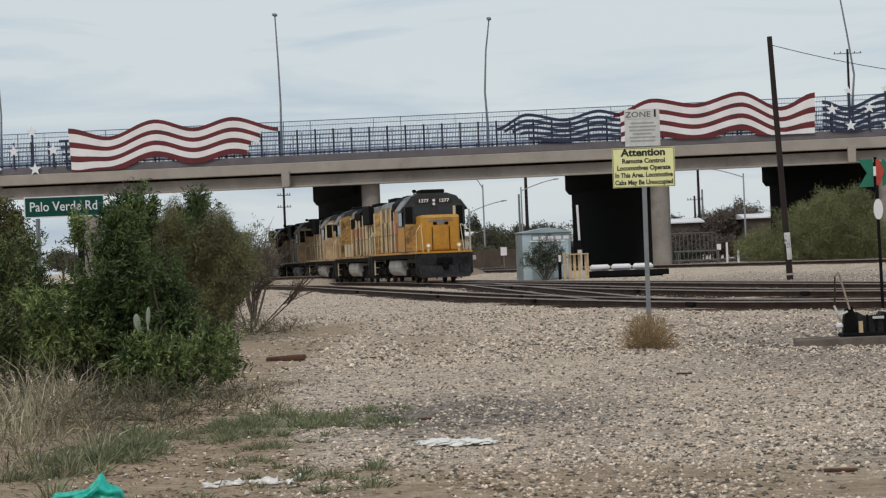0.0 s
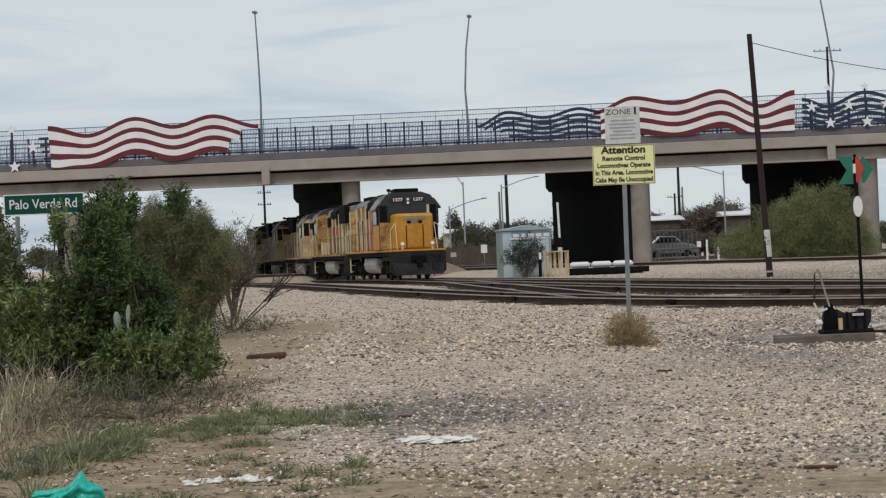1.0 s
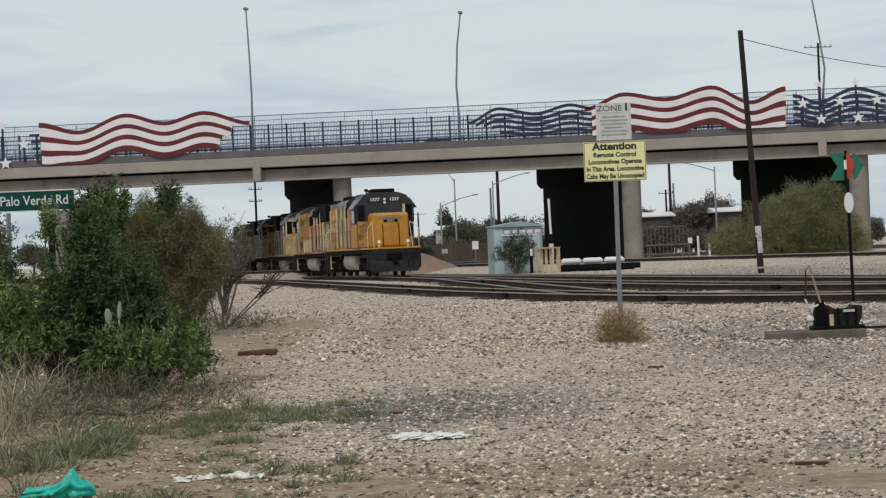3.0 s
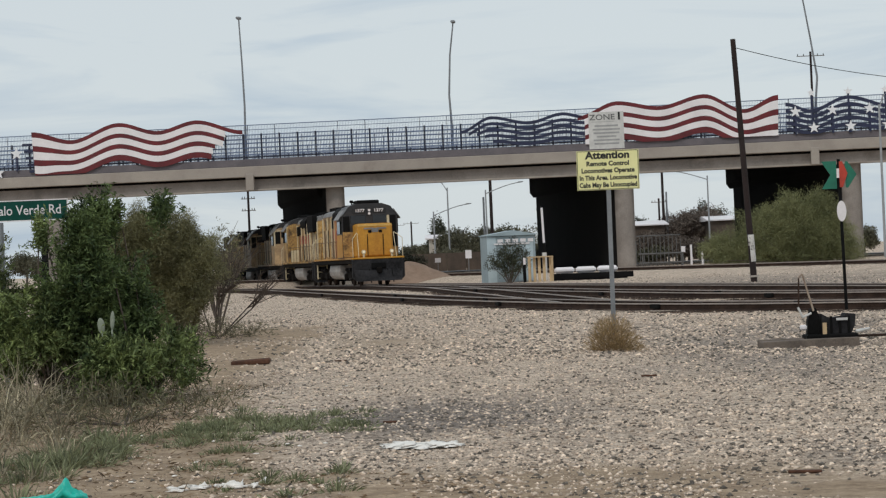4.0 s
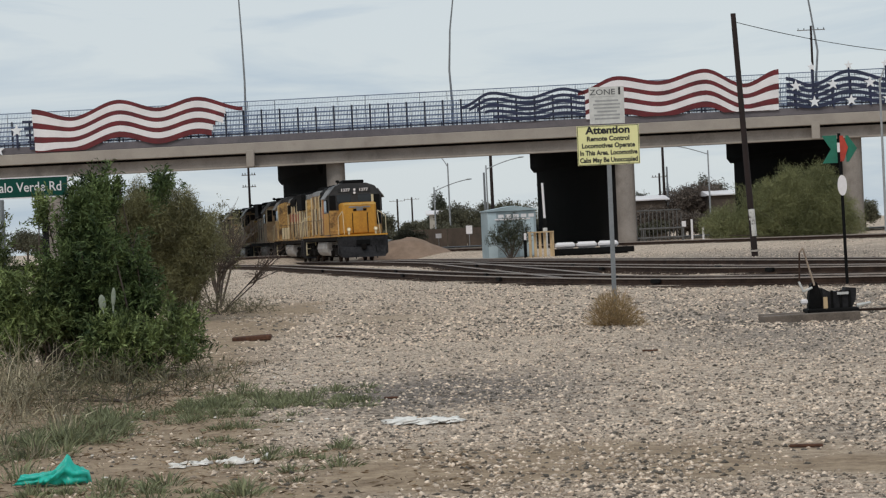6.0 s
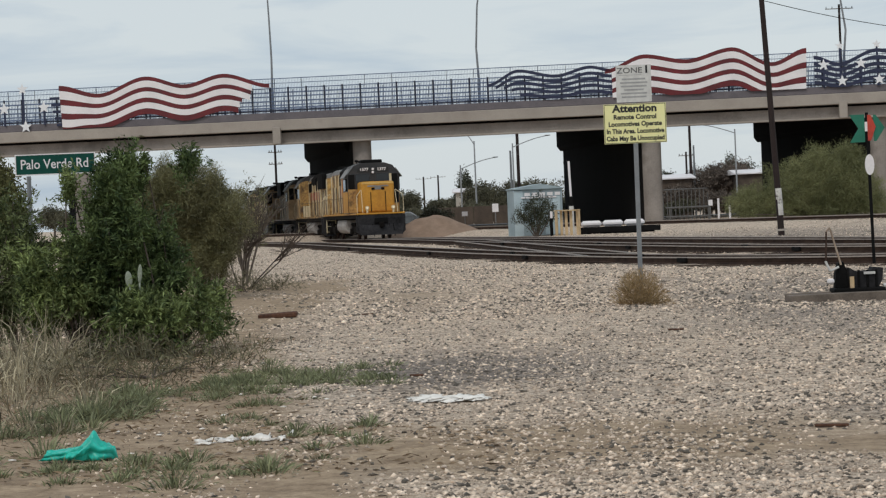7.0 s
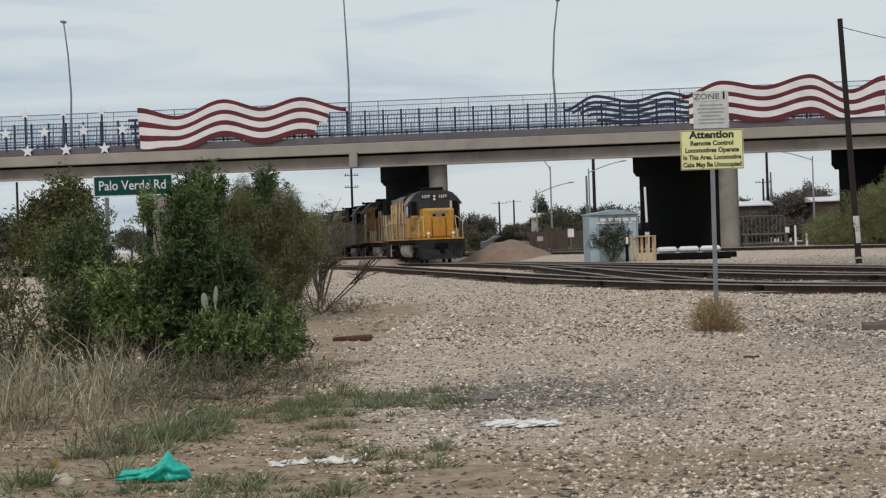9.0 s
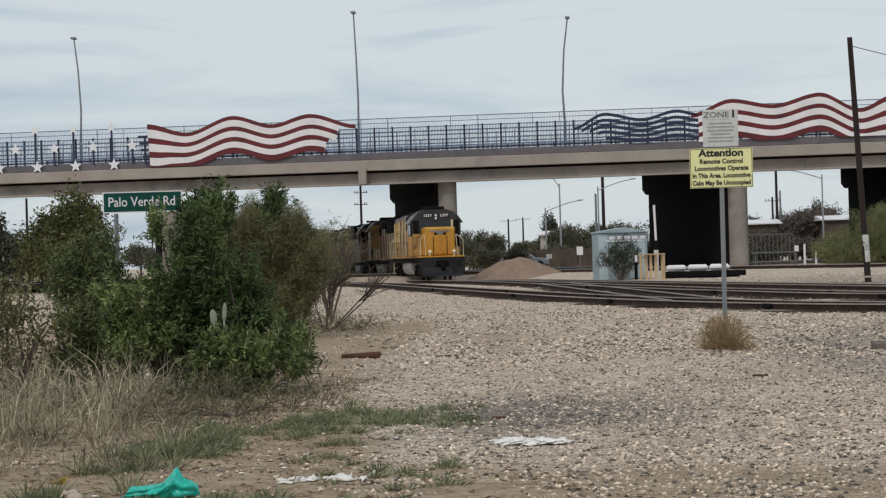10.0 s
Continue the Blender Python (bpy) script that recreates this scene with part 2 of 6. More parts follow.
# the two tracks that swing off to the side on their way to the camera: (y, x)
NEAR_BEND = [(40, 27.0), (42, 21.0), (44, 16.5), (46, 13.3), (48.7, 10.6), (52, 8.2), (56.6, 6.1), (64, 3.9), (72, 2.0), (85, -0.4), (100, -3.05), (136, -9.15), (260, -30.8)]
ENGINE_BEND = [(47, 27.0), (49.5, 21.5), (52, 17.6), (55, 14.6), (59, 12.0), (66, 9.3), (80, 6.2), (105, 1.96), (300, -30.8)]


def bend_x(pts, y):
    ys_, xs_ = [p[0] for p in pts], [p[1] for p in pts]
    return float(np.mean([np.interp(y + d, ys_, xs_) for d in (-1.5, -0.5, 0.5, 1.5)]))


def ground_z(x, y):
    z = -0.30 + 0.06 * smooth(24, 36, y) + rail_z(min(y, 200))
    edge = bend_x(NEAR_BEND, y) if y > 30 else 27.0
    bed = smooth(edge - 3.0, edge - 1.4, x)
    z += (-0.208 + rail_z(min(y, 200)) - z) * bed
    if y < 215:
        d = x - main_x(y)
        z += (0.14 - z) * smooth(-6.5, -2.2, d) * smooth(55, 80, y) * (1 - smooth(190, 215, y))
    if 98 < y < 140:
        z += (-0.1 - z) * smooth(1.8, 3.4, x - (30.4 - 0.24 * y)) * smooth(98, 106, y) * (1 - smooth(132, 140, y)) * (1 if z < -0.1 else 0)
    z += 0.085 * math.exp(-((x - 3.1) / 2.4) ** 2 - ((y - 34) / 3.5) ** 2)
    z -= 0.09 * math.exp(-((x - 6.5) / 2.2) ** 2 - ((y - 34.6) / 2.4) ** 2)
    z += 0.03 * noise.noise((x * 0.35, y * 0.35, 0)) + 0.012 * noise.noise((x * 1.7, y * 1.7, 3))
    return z


def dirt_at(x, y):
    """How much bare brown dirt shows instead of gravel, 0 to 1."""
    e = -0.5 - 0.17 * (min(y, 25) - 15) + 0.01 * max(0, y - 25) + 0.55 * noise.noise((x * 0.6, y * 0.35, 7))
    d = (1 - smooth(e - 0.6, e + 0.6, x)) * (1 - smooth(52, 62, y))
    d = max(d, 1.35 * math.exp(-((x - 0.9) / 2.1) ** 2 - ((y - 15.3) / 1.8) ** 2), 0.8 * math.exp(-((x + 0.9) / 1.0) ** 2 - ((y - 16.6) / 1.0) ** 2), 0.6 * math.exp(-((x + 0.6) / 1.5) ** 2 - ((y - 42) / 8) ** 2), 1.1 * math.exp(-((x - 2.9) / 0.7) ** 2 - ((y - 14.5) / 0.8) ** 2))
    return min(1.0, max(0.0, d + 0.35 * noise.noise((x * 1.3, y * 0.8, 2))))


def grey_at(x, y):
    """Where darker grey, oily ballast lies, 0 to 1."""
    g = 1.25 * math.exp(-((x - 0.3) / 1.5) ** 2 - ((y - 23.0) / 3.0) ** 2) + 0.7 * math.exp(-((x - 8) / 4) ** 2 - ((y - 41) / 6) ** 2) + 0.75 * math.exp(-((x - 15) / 9) ** 2 - ((y - 92) / 16) ** 2) + 0.7 * math.exp(-((x - 5.2) / 2.2) ** 2 - ((y - 31) / 6) ** 2) + 0.5 * math.exp(-((x - 3.3) / 1.0) ** 2 - ((y - 17) / 1.6) ** 2)
    return min(1.0, max(0.0, g + 0.3 * noise.noise((x * 0.9, y * 0.5, 17))))


def spread(parts):
    out = []
    for a, b, n in parts:
        out += [a + (b - a) * i / n for i in range(n)]
    return out + [parts[-1][1]]


def gravel_material():
    m = mat("gravel_ground", (0.8, 0.65, 0.515), 0.95, (0.23, 0.176, 0.134), 9.0, 32.0, 0.9, depth=0.03, amount=1.3, spec=0.15, stain=(0.38, 0.3, 0.235), stain_scale=0.42, stain_at=0.62)
    t = m.node_tree
    b = t.nodes["Principled BSDF"]
    base = b.inputs["Base Color"].links[0].from_socket
    co = t.nodes.new("ShaderNodeTexCoord")
    # bare brown dirt that comes through in patches
    big = t.nodes.new("ShaderNodeAttribute")
    big.attribute_name = "dirt"
    r = t.nodes.new("ShaderNodeValToRGB")
    r.color_ramp.elements[0].position, r.color_ramp.elements[1].position = 0.1, 0.9
    t.links.new(big.outputs["Fac"], r.inputs["Fac"])
    mx = t.nodes.new("ShaderNodeMix")
    mx.data_type = "RGBA"
    sc = link_node(t, "ShaderNodeMath")
    sc.operation = "MULTIPLY"
    sc.inputs[1].default_value = 0.92
    t.links.new(r.outputs["Color"], sc.inputs[0])
    t.links.new(sc.outputs[0], mx.inputs["Factor"])
    t.links.new(base, mx.inputs[6])
    soil = link_node(t, "ShaderNodeTexNoise", Scale=5.0, Detail=8.0, Roughness=0.75)
    t.links.new(co.outputs["Object"], soil.inputs["Vector"])
    soil_r = t.nodes.new("ShaderNodeValToRGB")
    soil_r.color_ramp.elements[0].position, soil_r.color_ramp.elements[1].position = 0.34, 0.66
    soil_r.color_ramp.elements[0].color, soil_r.color_ramp.elements[1].color = (0.2, 0.138, 0.088, 1), (0.5, 0.375, 0.255, 1)
    t.links.new(soil.outputs["Fac"], soil_r.inputs["Fac"])
    t.links.new(soil_r.outputs["Color"], mx.inputs[7])
    # grey, oily ballast in other patches
    grey = t.nodes.new("ShaderNodeAttribute")
    grey.attribute_name = "grey"
    r2 = t.nodes.new("ShaderNodeValToRGB")
    r2.color_ramp.elements[0].position, r2.color_ramp.elements[1].position = 0.1, 0.9
    t.links.new(grey.outputs["Fac"], r2.inputs["Fac"])
    mx2 = t.nodes.new("ShaderNodeMix")
    mx2.data_type = "RGBA"
    mx2.blend_type = "MULTIPLY"
    t.links.new(r2.outputs["Color"], mx2.inputs["Factor"])
    t.links.new(mx.outputs[2], mx2.inputs[6])
    mx2.inputs[7].default_value = (0.46, 0.48, 0.52, 1)
    t.links.new(mx2.outputs[2], b.inputs["Base Color"])
    return m


GROUND = gravel_material()
xs = spread([(-1800, -300, 8), (-300, -60, 12), (-60, -14, 24), (-14, 14, 110), (14, 60, 30), (60, 300, 12), (300, 1800, 8)])
ys = spread([(-300, -20, 8), (-20, 10, 10), (10, 48, 150), (48, 120, 70), (120, 230, 60), (230, 600, 14), (600, 3000, 12)])
gv = [(x, y, ground_z(x, y)) for y in ys for x in xs]
nx = len(xs)
gf = [(j * nx + i, j * nx + i + 1, (j + 1) * nx + i + 1, (j + 1) * nx + i) for j in range(len(ys) - 1) for i in range(nx - 1)]
ground = from_arrays("ground", gv, gf, GROUND)
ground.data.shade_smooth()
ground.data.attributes.new("dirt", "FLOAT", "POINT").data.foreach_set("value", [dirt_at(x, y) if 8 < y < 70 and abs(x) < 16 else 0.0 for x, y, _ in gv])
ground.data.attributes.new("grey", "FLOAT", "POINT").data.foreach_set("value", [grey_at(x, y) if 8 < y < 130 and abs(x) < 40 else 0.0 for x, y, _ in gv])
tagged(ground, "dry pale gravel and brown dirt beside the tracks", "ground", kind="structure")

RAIL_PROFILE = [(-0.075, -0.17), (0.075, -0.17), (0.075, -0.155), (0.012, -0.135), (0.012, -0.045), (0.037, -0.03), (0.037, 0.0),
                (-0.037, 0.0), (-0.037, -0.03), (-0.012, -0.045), (-0.012, -0.135), (-0.075, -0.155)]


def rail_strip(line, offset, parent):
    """A rail along a line of (x, y, z) points, set off sideways."""
    verts, faces, n = [], [], len(RAIL_PROFILE)
    for i, p in enumerate(line):
        a, b = Vector(line[max(i - 1, 0)]), Vector(line[min(i + 1, len(line) - 1)])
        d = (b - a).normalized()
        side = Vector((d.y, -d.x, 0)).normalized()
        for u, w in RAIL_PROFILE:
            q = Vector(p) + side * (offset + u)
            verts.append((q.x, q.y, q.z + w))
    for i in range(len(line) - 1):
        for k in range(n):
            faces.append((i * n + k, i * n + (k + 1) % n, (i + 1) * n + (k + 1) % n, (i + 1) * n + k))
    ob = from_arrays("rail", verts, faces, RUST, parent)
    ob.data.materials.append(RAILTOP)
    for f in ob.data.polygons:
        if f.index % n in (5, 6, 7):
            f.material_index = 1
    return ob


def tie_mesh(name, length):
    me = bpy.data.meshes.new(name)
    b = box(-length / 2, length / 2, -0.115, 0.115, -0.18, 0, 0.012)
    b.to_mesh(me)
    b.free()
    me.materials.append(TIE)
    return me


TIE_MESH = tie_mesh("tie", 2.6)


def lay_track(line, label, ties_from, ties_to, single):
    """Two rails on wooden ties; the ties of the stretch next to the camera are pieces of their own."""
    tr = thing("railway_track", label, "railway track", kind="structure")
    for off in (-0.755, 0.755):
        rail_strip(line, off, tr)
    verts, faces, d_left = [], [], 0.0
    for p, q in zip(line, line[1:]):
        p, q = Vector(p), Vector(q)
        seg = (q - p).length
        d = (q - p) / seg
        ang = math.atan2(d.y, d.x) - math.pi / 2
        while d_left < seg:
            c = p + d * d_left + Vector((0, 0, -0.19))
            d_left += 0.52
            if not ties_from < c.y < ties_to:
                continue
            m = Matrix.Translation(c) @ Matrix.Rotation(ang + random.uniform(-0.012, 0.012), 4, "Z") @ Matrix.Translation(
                (random.uniform(-0.05, 0.05), 0, random.uniform(-0.012, 0.006)))
            if c.y < single:
                o = new("tie", TIE_MESH)
                o.parent, o.matrix_local = tr, m
            else:
                k = len(verts)
                verts += [tuple(m @ v.co) for v in TIE_MESH.vertices]
                faces += [tuple(k + i for i in f.vertices) for f in TIE_MESH.polygons]
        d_left -= seg
    if verts:
        tagged(from_arrays("ties_far", verts, faces, TIE, tr), kind="stuff")
    return tr


def bent(pts, y0, y1):
    n = int((y1 - y0) / 1.5)
    return [(bend_x(pts, y), y, rail_z(y)) for y in (y0 + (y1 - y0) * i / n for i in range(n + 1))]


def straight(key, step=6):
    a, b, y0, y1 = TRACKS[key]
    n = int((y1 - y0) / step)
    return [(a - b * y, y, rail_z(y)) for y in (y0 + (y1 - y0) * i / n for i in range(n + 1))]


lay_track(bent(NEAR_BEND, 42.5, 250), "rusty yard track on weathered wooden ties in gravel", 42, 170, 110)
lay_track(bent(ENGINE_BEND, 49, 290), "yard track with worn rails under the engines", 49, 190, 49)
lay_track(straight("yard"), "outer yard track with rusty rails", 45, 170, 46)
lay_track(straight("cross"), "crossover track joining two yard tracks", 42, 106, 43)
joint_me = bpy.data.meshes.new("joint_bar")
jb = box(-0.045, 0.045, -0.2, 0.2, -0.13, -0.02, 0.01)
jb.to_mesh(joint_me)
jb.free()
joint_me.materials.append(ENG_DARK)
for tr, pts, ys_j in ((bpy.data.objects["railway_track"], NEAR_BEND, (47, 51.5, 55, 60.5, 66, 73, 80, 90, 101)), (bpy.data.objects["railway_track.001"], ENGINE_BEND, (53, 57, 62, 68, 75, 84, 95))):
    for k, y in enumerate(ys_j):
        c, d = bend_x(pts, y), bend_x(pts, y + 1) - bend_x(pts, y - 1)
        ang = math.atan2(2, d) - math.pi / 2
        o = new("joint_bar", joint_me)
        o.parent = tr
        o.matrix_local = Matrix.Translation((c, y, rail_z(y))) @ Matrix.Rotation(ang, 4, "Z") @ Matrix.Translation(((-0.82, 0.7)[k % 2], 0, 0))
main_line = []
for (x0, y0), (x1, y1) in zip(MAIN, MAIN[1:]):
    main_line += [(x0 + (x1 - x0) * i / 6, y0 + (y1 - y0) * i / 6, 0.34) for i in range(6)]
lay_track(main_line, "main track on a raised gravel bank", 60, 200, 0)

# ---- the road bridge ----
BR = Matrix.Translation((0, 163.5, 0)) @ Matrix.Rotation(math.atan(-0.1), 4, "Z")
HALF0, HALF1 = -165, 165
bridge = thing("road_bridge", "long concrete road bridge on dark pier walls over the tracks", "bridge", BR)


def slab(name, y0, y1, z0, z1, material, bevel=0.0, label=""):
    return part(name, box(HALF0, HALF1, y0, y1, z0, z1, bevel), material, bridge, label)


slab("deck", 0.55, 31, 8.32, 8.7, CONCRETE)
slab("fascia", 0.0, 0.5, 8.06, 8.86, CONCRETE, 0.04)
slab("girder", 0.75, 1.35, 7.03, 7.9, CONCRETE_G)
# Black strip added as the shadow line under the fascia.
slab("shadow_strip", 0.85, 1.3, 7.905, 8.315, PIER, 0.0, "black strip in place of the shadow between girder and deck")
slab("bottom_flange", 0.6, 0.745, 7.03, 7.16, CONCRETE, 0.02)
slab("fascia", 31.05, 31.5, 8.1, 8.86, CONCRETE, 0.04)
slab("kerb", 0.12, 0.45, 8.865, 9.4, CONCRETE_D, 0.03, "dark grey concrete kerb under the fence")
slab("kerb", 31.1, 31.4, 8.865, 9.3, CONCRETE_D, 0.03)
for x in (-11.6, 30.2, -53.4, 72):
    part("expansion_joint", box(x - 0.3, x + 0.3, -0.12, 0.34, 7.05, 8.3, 0.03), CONCRETE, bridge, "pale joint cover on the fascia")


def pier(xn, slant):
    """A pier wall along the tracks with a round nose and a wider cap."""
    def stadium(half, y0, y1, z0, z1, foot=None):
        b = bmesh.new()
        pts = [(half * math.cos(a), y0 - half * math.sin(a)) for a in (math.pi * i / 12 for i in range(13))]
        pts += [(half * math.cos(a), y1 - half * math.sin(a)) for a in (math.pi + math.pi * i / 12 for i in range(13))]
        k = (foot or half) / half
        low = [(x * k, y0 + (y - y0) * k if y < y0 else y) for x, y in pts]
        lo = [b.verts.new((x - slant * (y - 1), y, z0)) for x, y in low]
        hi = [b.verts.new((x - slant * (y - 1), y, z1)) for x, y in pts]
        n = len(pts)
        for i in range(n):
            b.faces.new((lo[i], lo[(i + 1) % n], hi[(i + 1) % n], hi[i]))
        b.faces.new(hi)
        b.faces.new(lo[::-1])
        bmesh.ops.recalc_face_normals(b, faces=b.faces[:])
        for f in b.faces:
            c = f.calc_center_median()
            # Only the front arc stays concrete; the rest wears the painted shade.
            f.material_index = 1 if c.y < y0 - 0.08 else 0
        return b
    w = part("pier_wall", stadium(0.7, 2.1, 28.5, -1.2, 8.31), [PIER, CONCRETE_G], bridge, "pier wall coloured black for deck shade, with a concrete nose")
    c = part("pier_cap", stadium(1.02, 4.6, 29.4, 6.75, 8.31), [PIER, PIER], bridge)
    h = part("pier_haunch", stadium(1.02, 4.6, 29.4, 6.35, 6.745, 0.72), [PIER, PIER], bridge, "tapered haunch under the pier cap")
    for o in (w, c, h):
        o.location.x = xn


for xn, slant in ((-5.2, 0.283), (16.45, 0.262), (33.2, 0.252), (-26.7, 0.29), (53, 0.25)):
    pier(xn, slant)

fence_posts = bmesh.new()
post_me = bpy.data.meshes.new("fence_post")
box(-0.062, 0.062, -0.05, 0.05, 9.3, 11.3, 0.0, fence_posts)
fence_posts.to_mesh(post_me)
fence_posts.free()
post_me.materials.append(FENCE_P)


def fence(y, x0, x1, label):
    f = thing("bridge_fence", label, "fence", BR @ Matrix.Translation((0, y, 0)), "bridge fences")
    x = x0
    while x < x1:
        o = new("post", post_me)
        o.parent = f
        o.location.x = x
        x += 1.36
    for z, r, m in ((11.95, 0.03, FENCE_L), (11.6, 0.022, FENCE_L), (11.22, 0.035, FENCE_L), (10.6, 0.045, FENCE_L), (9.95, 0.045, FENCE_L), (9.55, 0.05, FENCE_P), (10.9, 0.05, FENCE_L), (10.25, 0.05, FENCE_L), (9.75, 0.05, FENCE_L)):
        part("rail", box(x0, x1, -r, r, z - r, z + r), m, f)
    b = bmesh.new()
    x = x0 + 0.1
    while x < x1:
        box(x - 0.02, x + 0.02, -0.008, 0.008, 9.42, 11.2, 0, b)
        box(x - 0.008, x + 0.008, -0.008, 0.008, 11.2, 11.95, 0, b)
        x += 0.115
    tagged(part("picket_infill", b, FENCE_L, f, "thin grey-blue pickets"), kind="stuff")
    b = bmesh.new()
    x = x0 + 0.34
    while x < x1:
        box(x - 0.018, x + 0.018, -0.022, 0.022, 9.3, (11.97, 10.95, 10.7, 11.1)[int(abs(x) * 10) % 4], 0, b)
        x += 0.68
    tagged(part("stile_infill", b, FENCE_P, f), kind="stuff")


fence(0.28, -46, 46, "tall dark blue steel fence on the bridge edge")
fence(31.25, -46, 46, "tall dark blue steel fence on the far bridge edge")


def curve_through(pts, x):
    for (x0, z0), (x1, z1) in zip(pts, pts[1:]):
        if x0 <= x <= x1:
            t = (x - x0) / (x1 - x0)
            return z0 + (z1 - z0) * (t * t * (3 - 2 * t))
    return pts[0][1] if x < pts[0][0] else pts[-1][1]


def ribbon(pts, x0, x1, drop0, drop1, flat=0.0, y=0.0, steps=46, flare=None, floor=0.0):
    """A wavy band cut from sheet metal, hung below the wave pts."""
    b = bmesh.new()
    rows = []
    lo = sum(z for _, z in pts) / len(pts)
    for i in range(steps + 1):
        x = x0 + (x1 - x0) * i / steps
        z = curve_through(pts, x)
        z = z + (lo - z) * flat
        k = 1.0 if flare is None else 1 + 0.34 * math.exp(-((x - flare) / 1.5) ** 2)
        rows.append([b.verts.new((x, yy, max(z - dd * k, floor + (0.02 if dd == drop0 else 0)))) for yy in (y, y + 0.05) for dd in (drop0, drop1)])
    for p, q in zip(rows, rows[1:]):
        for a, c in ((0, 1), (1, 3), (3, 2), (2, 0)):
            b.faces.new((p[a], p[c], q[c], q[a]))
    b.faces.new(rows[0])
    b.faces.new(rows[-1])
    bmesh.ops.recalc_face_normals(b, faces=b.faces[:])
    return b


STARW = mat("star_white", (0.85, 0.85, 0.86), 0.4, (0.78, 0.78, 0.8), 1, 10, 0.0)


def star(x, z, r, parent, y=-0.1):
    pts = []
    for i in range(10):
        a = math.pi / 2 + math.pi * i / 5
        rr = r if i % 2 == 0 else r * 0.42
        pts.append((x + rr * math.cos(a), z + rr * math.sin(a)))
    part("star_stem", box(x - 0.07, x + 0.07, y + 0.045, y + 0.12, 9.3, z - 0.3 * r if z > 9.8 else 9.42), NAVY, parent, "dark blue upright behind a star")
    return part("star", prism(pts, y, y + 0.04), STARW, parent, "white steel star")


WAVE1 = [(-28.05, 12.19), (-25.0, 11.45), (-21.4, 12.57), (-18.4, 11.83), (-15.5, 12.49), (-11.9, 11.56)]
flag = thing("wavy_flag_panel", "waving red and white striped steel panel on the bridge fence", "banner panel", BR, "flag panels")
STRIPES = [0, 0.30, 0.77, 1.09, 1.54, 1.88, 2.32, 2.74]
ENDS1 = [-12.0, -13.3, -13.4, -13.5, -14.1, -14.3, -14.4]
for i in range(7):
    part("stripe", ribbon(WAVE1, -28.05 + 0.03 * i, ENDS1[i], STRIPES[i], STRIPES[i + 1] - 0.004, 0.02 * i, -0.06, 46, -27.7, 8.93), WHITE if i % 2 else RED, flag)
b = bmesh.new()
for i in range(5):
    box(-28.8 + 0.12 * i, -27.9 + 0.05 * i, -0.05, 0.0, 11.15 - 0.5 * i, 11.35 - 0.5 * i, 0, b)
part("blue_stub", b, NAVY, flag, "dark blue stripe stubs")

WAVE2 = [(13.0, 11.4), (15.9, 12.38), (19.0, 11.87), (22.3, 12.59), (25.2, 11.35), (27.7, 12.28)]
flag = thing("wavy_flag_panel", "long waving red and white striped steel panel on the bridge fence", "banner panel", BR, "flag panels")
for i in range(7):
    part("stripe", ribbon(WAVE2, 13.0 + (0.5 if i else 0), 27.7 - 0.02 * i, STRIPES[i], STRIPES[i + 1] - 0.004, 0.02 * i, -0.06, 46, 27.7, 9.3), WHITE if i % 2 else RED, flag)
WAVE3 = [(4.3, 10.75), (6.6, 11.72), (9.4, 11.22), (11.9, 11.76), (13.6, 11.43)]
flag = thing("wavy_blue_panel", "waving navy blue striped steel panel on the bridge fence", "banner panel", BR, "flag panels")
for i in range(5):
    part("stripe", ribbon(WAVE3, 4.3 + 0.6 * i, 13.5, 0.4 * i, 0.4 * i + 0.23, 0.1 * i, -0.06, 46, None, 9.3), NAVY, flag)
WAVE4 = [(28.2, 11.68), (30.0, 11.1), (32.7, 12.0), (35.9, 11.2), (38.5, 11.9), (42, 11.2)]
flag = thing("wavy_blue_panel", "waving navy panel with white stars on the bridge fence", "banner panel", BR, "flag panels")
for i in range(5):
    part("stripe", ribbon(WAVE4, 28.2, 42, 0.44 * i, 0.44 * i + 0.27, 0.1 * i, -0.06, 46, None, 9.3), NAVY, flag)
for k in range(5):
    star(28.9 + 2.68 * k, 10.98, 0.44, flag)
    star(30.2 + 2.66 * k, 9.75, 0.44, flag)
    star(30.1 + 2.66 * k, 12.3, 0.34, flag)
flag = thing("star_panel", "white steel stars on the dark blue bridge fence", "banner panel", BR, "flag panels")
for k in range(5):
    star(-29.25 - 3.06 * k, 10.62, 0.5, flag)
    star(-30.7 - 3.02 * k, 9.23, 0.5, flag)
    star(-30.85 - 3.0 * k, 12.05, 0.46, flag)


def bridge_lamp(x, y, top, bend, label):
    lp = thing("street_lamp", label, "street lamp", BR @ Matrix.Translation((x, y, 0)), "bridge lamps")
    b = bmesh.new()
    pts = [(0, 9.3), (bend * 0.1, 11), (bend * -0.15, 13.5), (bend * 0.25, 16.5), (bend, top)]
    for i, (p, q) in enumerate(zip(pts, pts[1:])):
        tube((p[0], 0, p[1]), (q[0], 0, q[1]), 0.10 - 0.012 * i, 0.088 - 0.012 * i, 8, b)
    part("pole", b, POLE_M, lp)
    part("head", box(bend - 0.16, bend + 0.16, -0.4, 0.3, top - 0.06, top + 0.12, 0.04), POLE_M, lp)


bridge_lamp(-11.9, 0.7, 20.0, -0.15, "tall thin grey lamp post on the bridge")
bridge_lamp(3.6, 0.7, 18.9, 0.45, "tall thin bent grey lamp post on the bridge")
bridge_lamp(-33.45, 0.7, 19.0, -0.35, "tall thin grey lamp post on the bridge")
bridge_lamp(30.5, 0.7, 21.5, -1.0, "tall thin bent grey lamp post on the bridge")


